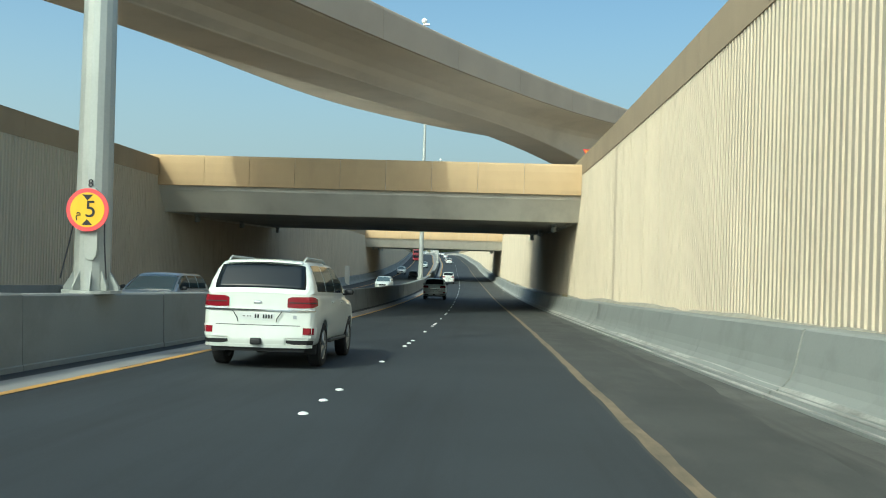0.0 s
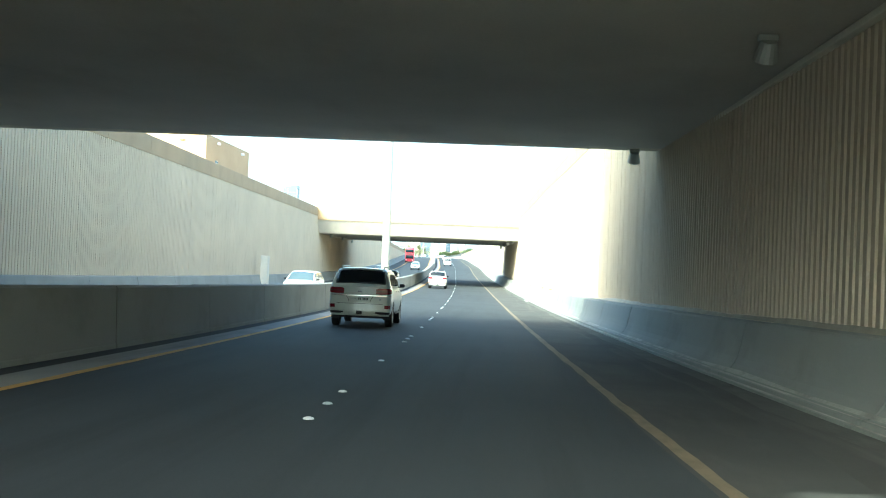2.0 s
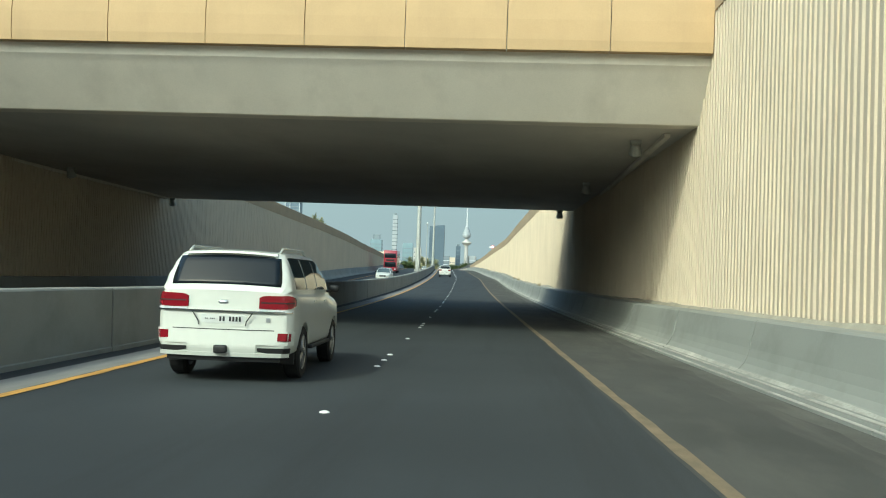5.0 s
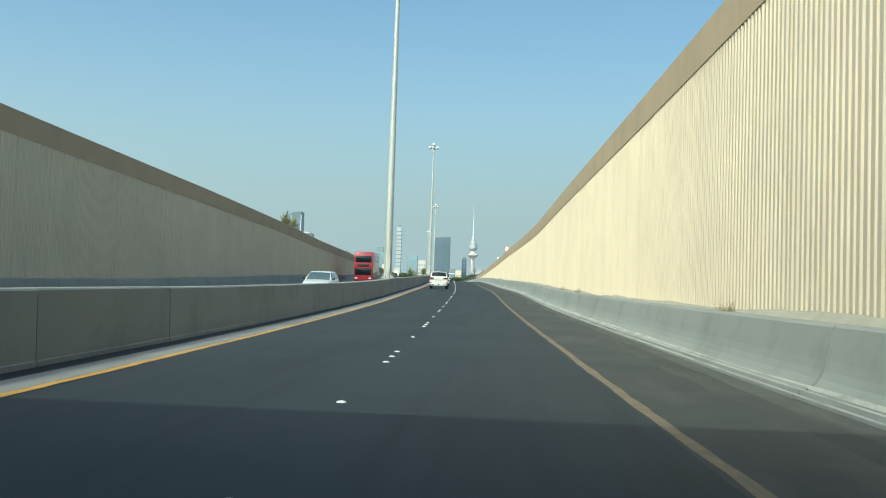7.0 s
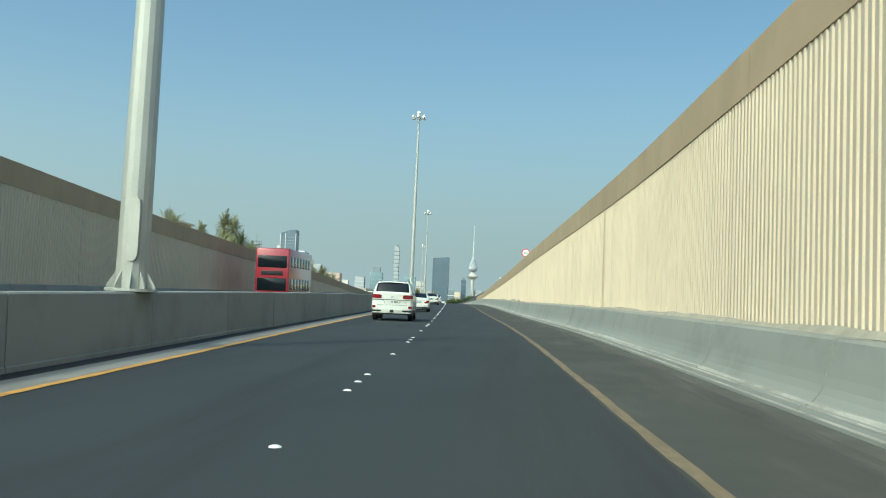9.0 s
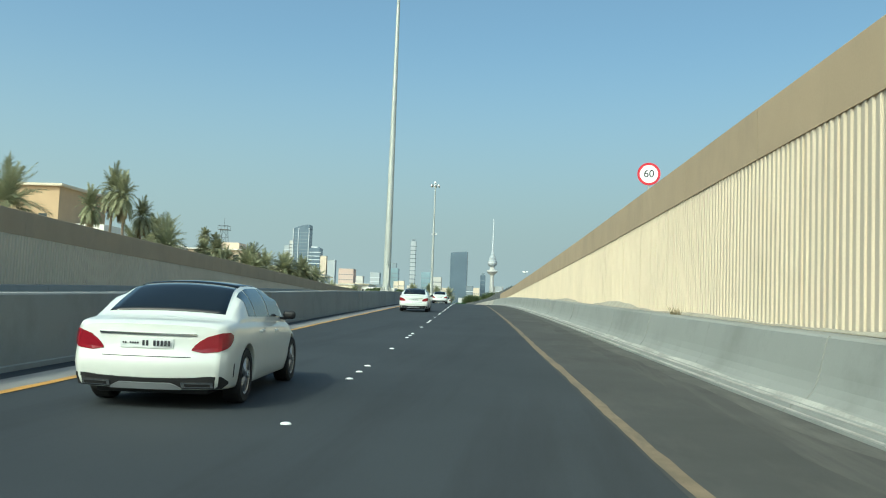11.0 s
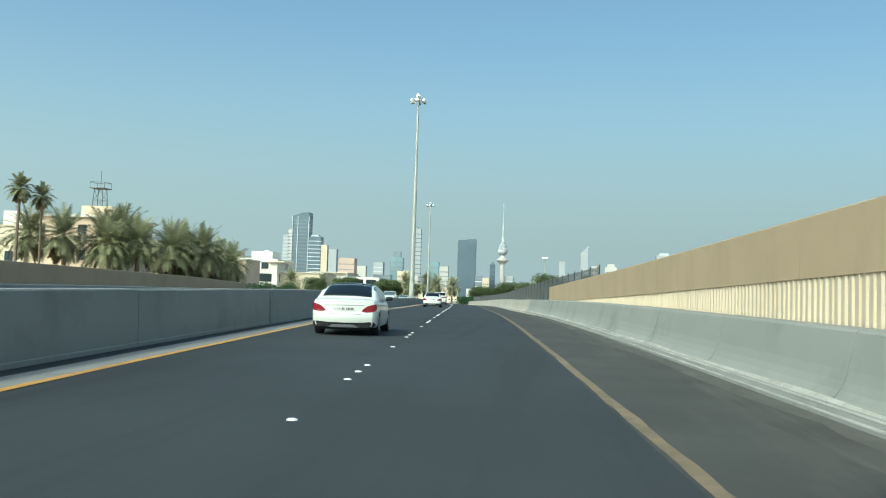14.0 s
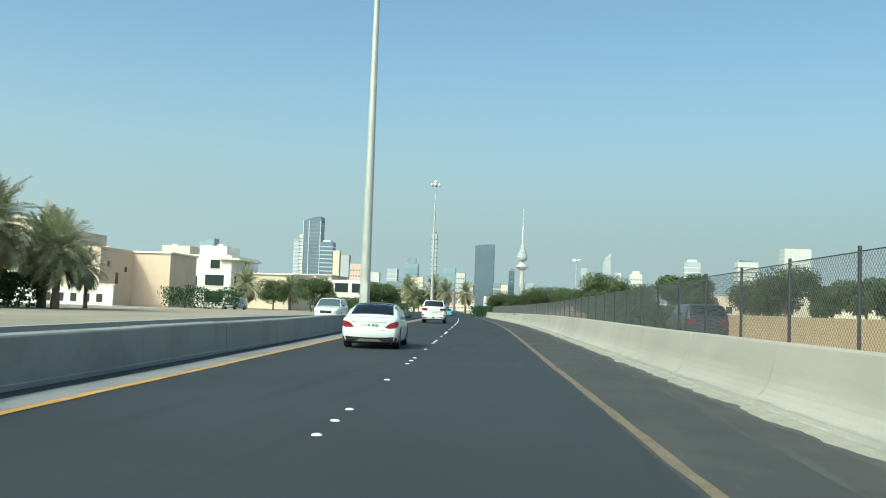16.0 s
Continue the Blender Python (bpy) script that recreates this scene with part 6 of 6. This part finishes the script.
def lattice_tower(x, y, z0, z1):
    e = empty("lattice_tower", Matrix.Translation((x, y, z0)), "thin steel lattice tower with a railed platform on top", "tower")
    shown(e)
    h = z1 - z0
    cs = [(1, 1), (-1, 1), (-1, -1), (1, -1)]

    def w(t):
        return 1.9 - 1.15 * t
    for sx, sy in cs:
        bm = bmesh.new()
        tube(bm, [(x + sx * w(0), y + sy * w(0), z0 - 0.2), (x + sx * w(1), y + sy * w(1), z1)], 0.06, 6)
        part("leg", bm, WIRE, e)
    bm = bmesh.new()
    n = 9
    for i in range(n):
        a, b = i / n, (i + 1) / n
        for k in range(4):
            p, q = cs[k], cs[(k + 1) % 4]
            A = (x + p[0] * w(a), y + p[1] * w(a), z0 + h * a)
            B = (x + q[0] * w(b), y + q[1] * w(b), z0 + h * b)
            Cc = (x + q[0] * w(a), y + q[1] * w(a), z0 + h * a)
            tube(bm, [A, B], 0.03, 5)
            tube(bm, [A, Cc], 0.03, 5)
    part("bracing", bm, WIRE, e)
    bm = bmesh.new()
    box(bm, x - 1.35, x + 1.35, y - 1.35, y + 1.35, z1, z1 + 0.12)
    for sx, sy in cs:
        tube(bm, [(x + sx * 1.3, y + sy * 1.3, z1), (x + sx * 1.3, y + sy * 1.3, z1 + 1.1)], 0.04, 5)
    for k in range(4):
        p, q = cs[k], cs[(k + 1) % 4]
        tube(bm, [(x + p[0] * 1.3, y + p[1] * 1.3, z1 + 1.1), (x + q[0] * 1.3, y + q[1] * 1.3, z1 + 1.1)], 0.04, 5)
    part("platform", bm, WIRE, e)
    bm = bmesh.new()
    tube(bm, [(x, y, z1), (x, y, z1 + 3.2)], 0.04, 5)
    part("antenna", bm, WIRE, e)


lattice_tower(-91.6, 544.2, road_z(544), 20.6)


def street_mast(x, y, z0, z1):
    e = empty("service_mast", Matrix.Translation((x, y, z0)), "white high-mast light beside the service road", "lamp post", "high-mast lights")
    shown(e)
    bm = bmesh.new()
    tube(bm, [(x, y, z0 - 0.2), (x, y, z1)], [0.35, 0.16], 12)
    part("shaft", bm, STEEL, e)
    for i in range(6):
        a = math.pi * i / 3
        bm = bmesh.new()
        bmesh.ops.create_cone(bm, cap_ends=True, segments=10, radius1=0.5, radius2=0.25, depth=0.8, matrix=Matrix.Translation((x + 1.2 * math.cos(a), y + 1.2 * math.sin(a), z1 - 0.3)) @ Matrix.Rotation(a, 4, "Z") @ Matrix.Rotation(0.6, 4, "Y"))
        part("floodlight", bm, WHITE, e)
    bm = bmesh.new()
    tube(bm, [(x + 1.1 * math.cos(k * math.pi / 8), y + 1.1 * math.sin(k * math.pi / 8), z1 - 0.2) for k in range(17)], 0.07, 6, False)
    part("head_ring", bm, STEEL, e)


street_mast(-13.1, 826.0, road_z(826), 25.5)

# ---- the city on the skyline ----
# Tower glass and grey stone are paled: distance haze is put into the colours.
GREY_GLASS = material("tower_glass_grey", (0.24, 0.28, 0.31), 0.25, 0.45, vary=0.1, scale=0.05, fine=0.5, bump=0, spec=0.6)
BLUE_GLASS = material("tower_glass_blue", (0.13, 0.175, 0.22), 0.25, 0.45, vary=0.1, scale=0.05, fine=0.5, bump=0, spec=0.6)
TEAL_GLASS = material("tower_glass_teal", (0.28, 0.38, 0.42), 0.2, 0.5, vary=0.1, scale=0.05, fine=0.5, bump=0, spec=0.6)
PALE_STONE = material("tower_pale_stone", (0.5, 0.49, 0.46), 0.85, vary=0.08, scale=0.05, fine=0.5, bump=0)
CREAM_STONE = material("tower_cream_stone", (0.58, 0.5, 0.39), 0.85, vary=0.08, scale=0.05, fine=0.5, bump=0)
PINK_STONE = material("tower_pink_stone", (0.52, 0.4, 0.34), 0.85, vary=0.08, scale=0.05, fine=0.5, bump=0)
PALE_BAND = material("tower_pale_band", (0.52, 0.55, 0.57), 0.7, vary=0.06, scale=0.1, fine=0.5, bump=0)
DIM_STONE = material("tower_dim_stone", (0.36, 0.39, 0.41), 0.85, vary=0.06, scale=0.05, fine=0.5, bump=0)
# Camera's eye late on its path; the skyline is laid out and scaled from it.
CITY_EYE = Vector((-19.4, 446.5, 3.9))


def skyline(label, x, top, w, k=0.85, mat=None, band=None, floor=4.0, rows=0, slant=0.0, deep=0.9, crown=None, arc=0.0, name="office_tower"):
    """A tower on the skyline; x, top and w are given for 1500 m from the eye point and drawn in towards it by k."""
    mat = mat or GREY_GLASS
    c = CITY_EYE + (Vector((x, 446.5 + 1500, top)) - CITY_EYE) * k
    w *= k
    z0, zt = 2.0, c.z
    e = empty(name, Matrix.Translation((c.x, c.y, z0)), label, "tower", "skyline towers")
    shown(e)
    bm = bmesh.new()
    vs = box(bm, c.x - w / 2, c.x + w / 2, c.y, c.y + w * deep, z0 - 1, zt)
    if slant:
        for v in bm.verts:
            if v.co.z > zt - 0.1 and v.co.x < c.x:
                v.co.z -= slant * k
    part("body", bm, mat, e)
    n = int((zt - z0 - 4) / (floor * k * 1.2))
    if band is not None:
        bm = bmesh.new()
        for i in range(n):
            z = z0 + 3 + (zt - slant * k - z0 - 5) * i / max(n, 1)
            box(bm, c.x - w / 2 - 0.35, c.x + w / 2 + 0.35, c.y - 0.35, c.y + w * deep + 0.35, z, z + 1.3 * k)
        tagged(part("floor_band", bm, band, e), kind="stuff")
    if rows:
        bm = bmesh.new()
        for i in range(n):
            z = z0 + 3 + (zt - z0 - 5) * i / max(n, 1)
            for j in range(rows):
                xa = c.x - w / 2 + w * (j + 0.22) / rows
                box(bm, xa, xa + w * 0.56 / rows, c.y - 0.12, c.y + 0.3, z, z + 2.0 * k)
        tagged(part("windows", bm, GREY_GLASS, e, "rows of grey windows"), kind="stuff")
    if arc:
        bm = bmesh.new()
        top = [(c.x - w / 2 + w * i / 10, zt - slant * k + arc * k * math.sin(math.pi / 2 * i / 10)) for i in range(11)]
        sweep(bm, [[(x, y, z) for x, z in [(c.x + w / 2, zt - slant * k - 1), (c.x - w / 2, zt - slant * k - 1)] + top] for y in (c.y + 0.02, c.y + w * deep - 0.02)])
        bmesh.ops.recalc_face_normals(bm, faces=bm.faces)
        part("curved_head", bm, mat, e)
        for x in (c.x - w / 2, c.x - w / 6, c.x + w / 2):
            bm = bmesh.new()
            box(bm, x - 0.6 * k, x + 0.6 * k, c.y - 1.2 * k, c.y + 0.3, z0, zt - slant * k)
            part("corner_fin", bm, PALE_BAND, e, "pale vertical corner fin")
    if crown:
        bm = bmesh.new()
        box(bm, c.x - w * 0.3, c.x + w * 0.3, c.y + w * 0.2, c.y + w * 0.7, zt, zt + crown * k)
        part("plant_room", bm, band or mat, e)
    return e


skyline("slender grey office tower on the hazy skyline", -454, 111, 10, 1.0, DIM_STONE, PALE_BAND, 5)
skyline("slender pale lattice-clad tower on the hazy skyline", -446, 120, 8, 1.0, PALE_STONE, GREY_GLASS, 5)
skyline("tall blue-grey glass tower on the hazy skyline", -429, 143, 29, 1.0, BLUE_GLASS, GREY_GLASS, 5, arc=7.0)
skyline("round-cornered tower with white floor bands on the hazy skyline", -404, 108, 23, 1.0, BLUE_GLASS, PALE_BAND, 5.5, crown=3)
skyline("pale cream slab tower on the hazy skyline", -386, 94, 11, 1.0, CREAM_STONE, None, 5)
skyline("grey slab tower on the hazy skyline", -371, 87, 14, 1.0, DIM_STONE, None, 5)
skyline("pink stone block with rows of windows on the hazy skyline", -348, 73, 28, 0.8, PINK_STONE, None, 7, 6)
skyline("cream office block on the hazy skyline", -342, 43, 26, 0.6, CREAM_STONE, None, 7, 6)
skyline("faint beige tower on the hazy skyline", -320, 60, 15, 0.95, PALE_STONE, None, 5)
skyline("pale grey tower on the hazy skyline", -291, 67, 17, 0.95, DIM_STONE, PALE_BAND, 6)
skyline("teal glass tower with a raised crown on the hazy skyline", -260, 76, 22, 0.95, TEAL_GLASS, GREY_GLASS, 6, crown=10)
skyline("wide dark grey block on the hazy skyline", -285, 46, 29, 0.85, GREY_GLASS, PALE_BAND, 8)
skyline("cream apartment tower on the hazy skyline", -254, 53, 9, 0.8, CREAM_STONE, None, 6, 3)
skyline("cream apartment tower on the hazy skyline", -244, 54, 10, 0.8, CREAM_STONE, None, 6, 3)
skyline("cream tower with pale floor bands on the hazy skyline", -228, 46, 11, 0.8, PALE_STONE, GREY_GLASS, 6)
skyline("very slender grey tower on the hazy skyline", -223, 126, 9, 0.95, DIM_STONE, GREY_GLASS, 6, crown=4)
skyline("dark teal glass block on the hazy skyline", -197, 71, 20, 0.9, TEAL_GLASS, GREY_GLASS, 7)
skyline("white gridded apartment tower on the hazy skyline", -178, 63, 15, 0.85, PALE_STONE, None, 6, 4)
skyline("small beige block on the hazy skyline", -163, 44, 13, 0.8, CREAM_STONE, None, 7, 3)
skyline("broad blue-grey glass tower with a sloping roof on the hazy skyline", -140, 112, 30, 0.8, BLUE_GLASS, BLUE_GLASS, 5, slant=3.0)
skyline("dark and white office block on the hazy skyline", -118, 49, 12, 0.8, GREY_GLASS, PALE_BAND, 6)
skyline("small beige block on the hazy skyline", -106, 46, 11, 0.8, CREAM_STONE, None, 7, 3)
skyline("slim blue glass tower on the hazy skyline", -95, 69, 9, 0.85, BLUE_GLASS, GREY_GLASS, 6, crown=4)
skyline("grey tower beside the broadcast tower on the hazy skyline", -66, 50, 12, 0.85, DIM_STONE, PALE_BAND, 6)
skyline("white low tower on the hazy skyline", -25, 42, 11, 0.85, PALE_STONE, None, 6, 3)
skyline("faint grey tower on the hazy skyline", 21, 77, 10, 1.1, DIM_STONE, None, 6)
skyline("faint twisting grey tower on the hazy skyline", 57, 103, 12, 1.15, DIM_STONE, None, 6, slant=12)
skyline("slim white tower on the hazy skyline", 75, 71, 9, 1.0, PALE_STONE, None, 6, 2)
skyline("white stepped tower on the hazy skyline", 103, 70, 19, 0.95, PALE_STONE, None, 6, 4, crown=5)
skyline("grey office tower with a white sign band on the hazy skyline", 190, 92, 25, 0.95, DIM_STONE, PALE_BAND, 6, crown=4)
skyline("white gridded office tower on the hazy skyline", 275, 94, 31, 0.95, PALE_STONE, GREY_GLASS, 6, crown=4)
# Pale stone instead of tan, to make this tower faint as in haze.
skyline("office tower in haze-paled stone on the skyline", 350, 117, 40, 0.95, PALE_STONE, PALE_BAND, 6)
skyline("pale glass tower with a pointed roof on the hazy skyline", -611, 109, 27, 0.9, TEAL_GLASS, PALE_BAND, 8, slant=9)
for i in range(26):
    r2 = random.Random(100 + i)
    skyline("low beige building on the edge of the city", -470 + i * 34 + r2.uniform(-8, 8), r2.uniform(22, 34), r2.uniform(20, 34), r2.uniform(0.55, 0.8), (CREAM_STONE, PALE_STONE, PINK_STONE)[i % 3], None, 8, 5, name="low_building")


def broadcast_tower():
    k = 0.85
    c = CITY_EYE + (Vector((-78.5, 1946.5, 80)) - CITY_EYE) * k

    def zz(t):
        return CITY_EYE.z + (t - CITY_EYE.z) * k
    e = empty("broadcast_tower", Matrix.Translation((c.x, c.y, 2)), "white concrete broadcast tower with two pods and a needle spire", "tower")
    shown(e)

    def lathe(nm, prof, mat, seg=24):
        bm = bmesh.new()
        sweep(bm, [[(c.x + r * k * math.cos(2 * math.pi * j / seg), c.y + r * k * math.sin(2 * math.pi * j / seg), z) for j in range(seg)] for r, z in prof])
        bmesh.ops.recalc_face_normals(bm, faces=bm.faces)
        part(nm, bm, mat, e)
    lathe("shaft", [(5.2, 0), (3.6, zz(60)), (3.2, zz(90))], PALE_STONE)
    lathe("lower_pod", [(3.6, zz(69)), (5.0, zz(71)), (10, zz(75.5)), (10, zz(77.5)), (5.5, zz(80)), (3.4, zz(84))], PALE_STONE)
    lathe("upper_pod", [(3.4, zz(84.5)), (7.5, zz(87.5)), (8.2, zz(90)), (8.2, zz(95)), (6.6, zz(97)), (6.2, zz(101)), (4.2, zz(103.5)), (3.0, zz(108))], DIM_STONE)
    lathe("upper_pod_rings", [(8.5, zz(91)), (8.6, zz(91.6)), (8.6, zz(92.4)), (8.5, zz(93))], PALE_BAND)
    lathe("spire", [(2.4, zz(107)), (2.0, zz(113)), (1.4, zz(113.4)), (1.2, zz(140)), (0.8, zz(141)), (0.5, zz(172))], PALE_BAND, 12)
    bm = bmesh.new()
    box(bm, c.x - 4, c.x + 20 * k, c.y + 12, c.y + 30, 0, zz(50))
    part("base_building", bm, PALE_STONE, e)


broadcast_tower()

# ---- dry weeds and sand caught on the barrier ----
WEED = material("dry_weed", (0.3, 0.25, 0.15), 0.9, vary=0.3, scale=4, fine=20, bump=0)
rw = random.Random(77)
for y in (57, 116, 123, 136, 210, 238, 246, 330):
    bm = bmesh.new()
    for _ in range(45):
        a = rw.uniform(0, 6.28)
        l = rw.uniform(0.1, 0.34)
        p = Vector((rw.uniform(-0.12, 0.12), rw.uniform(-0.4, 0.4), 0))
        q = p + Vector((math.cos(a) * l * 0.5, math.sin(a) * l * 0.6, l * 0.9))
        s = Vector((0.008, 0.008, 0))
        bm.faces.new([bm.verts.new(v) for v in (p - s, p + s, q)])
    ob = link_mesh("weed_tuft", bm, WEED)
    ob.matrix_world = Matrix.Translation(at(y, W_R - 0.2, road_z(y) + RBH + 0.03))
    tagged(ob, "dry brown weed tuft growing on the barrier top", "weed", "weeds on the barrier")
bm = bmesh.new()
prev = None
rings = []
for y in span(-60, 372, 0.6):
    w = max(0.004, 0.09 + 0.2 * noise.noise(Vector((y * 0.11, 3.0, 0.0))) + 0.05 * noise.noise(Vector((y * 0.7, 5.0, 0.0))))
    rings.append([at(y, W_R - 0.005, road_z(y) + RBH + 0.03 + w * 0.9), at(y, W_R - 0.02 - w * 0.7, road_z(y) + RBH + 0.034)])
sweep(bm, rings, False)
tagged(link_mesh("sand_drift", bm, SAND), "pale windblown sand lying along the barrier top", "sand", kind="stuff")
bm = bmesh.new()
rings = []
for y in span(452, 620, 0.25):
    w = 0.1 + 0.3 * max(0.0, min(1.0, (y - 452) / 12)) * (0.55 + 0.75 * noise.noise(Vector((y * 0.5, 9.0, 0.0))) + 0.4 * noise.noise(Vector((y * 1.7, 2.0, 0.0))))
    w = max(0.05, w)
    rings.append([at(y, TOE + 0.005, road_z(y) + 0.045), at(y, TOE - w * 0.35, road_z(y) + 0.022), at(y, TOE - w, road_z(y) + 0.0055)])
sweep(bm, rings, False)
bmesh.ops.recalc_face_normals(bm, faces=bm.faces)
tagged(link_mesh("sand_strip", bm, SAND), "pale sand blown against the foot of the barrier", "sand", kind="stuff")
# spilt concrete on the shoulder
bm = bmesh.new()
rings = []
for y in span(120.6, 126.4, 0.12):
    f = math.sin(math.pi * (y - 120.6) / 5.8)
    c = TOE - 0.16 + 0.22 * noise.noise(Vector((y * 0.9, 7.0, 0.0)))
    w = f * (0.03 + 0.1 * abs(noise.noise(Vector((y * 1.9, 1.5, 0.0)))))
    h = road_z(y) + 0.007
    rings.append([at(y, c - w - 0.01, h), at(y, c - w * 0.5, h + 0.05 * f), at(y, c + w * 0.4, h + 0.035 * f), at(y, c + w + 0.01, h)])
sweep(bm, rings, False)
bmesh.ops.recalc_face_normals(bm, faces=bm.faces)
tagged(link_mesh("concrete_spill", bm, LIP), "pale hardened concrete spilt along the shoulder", "spill")
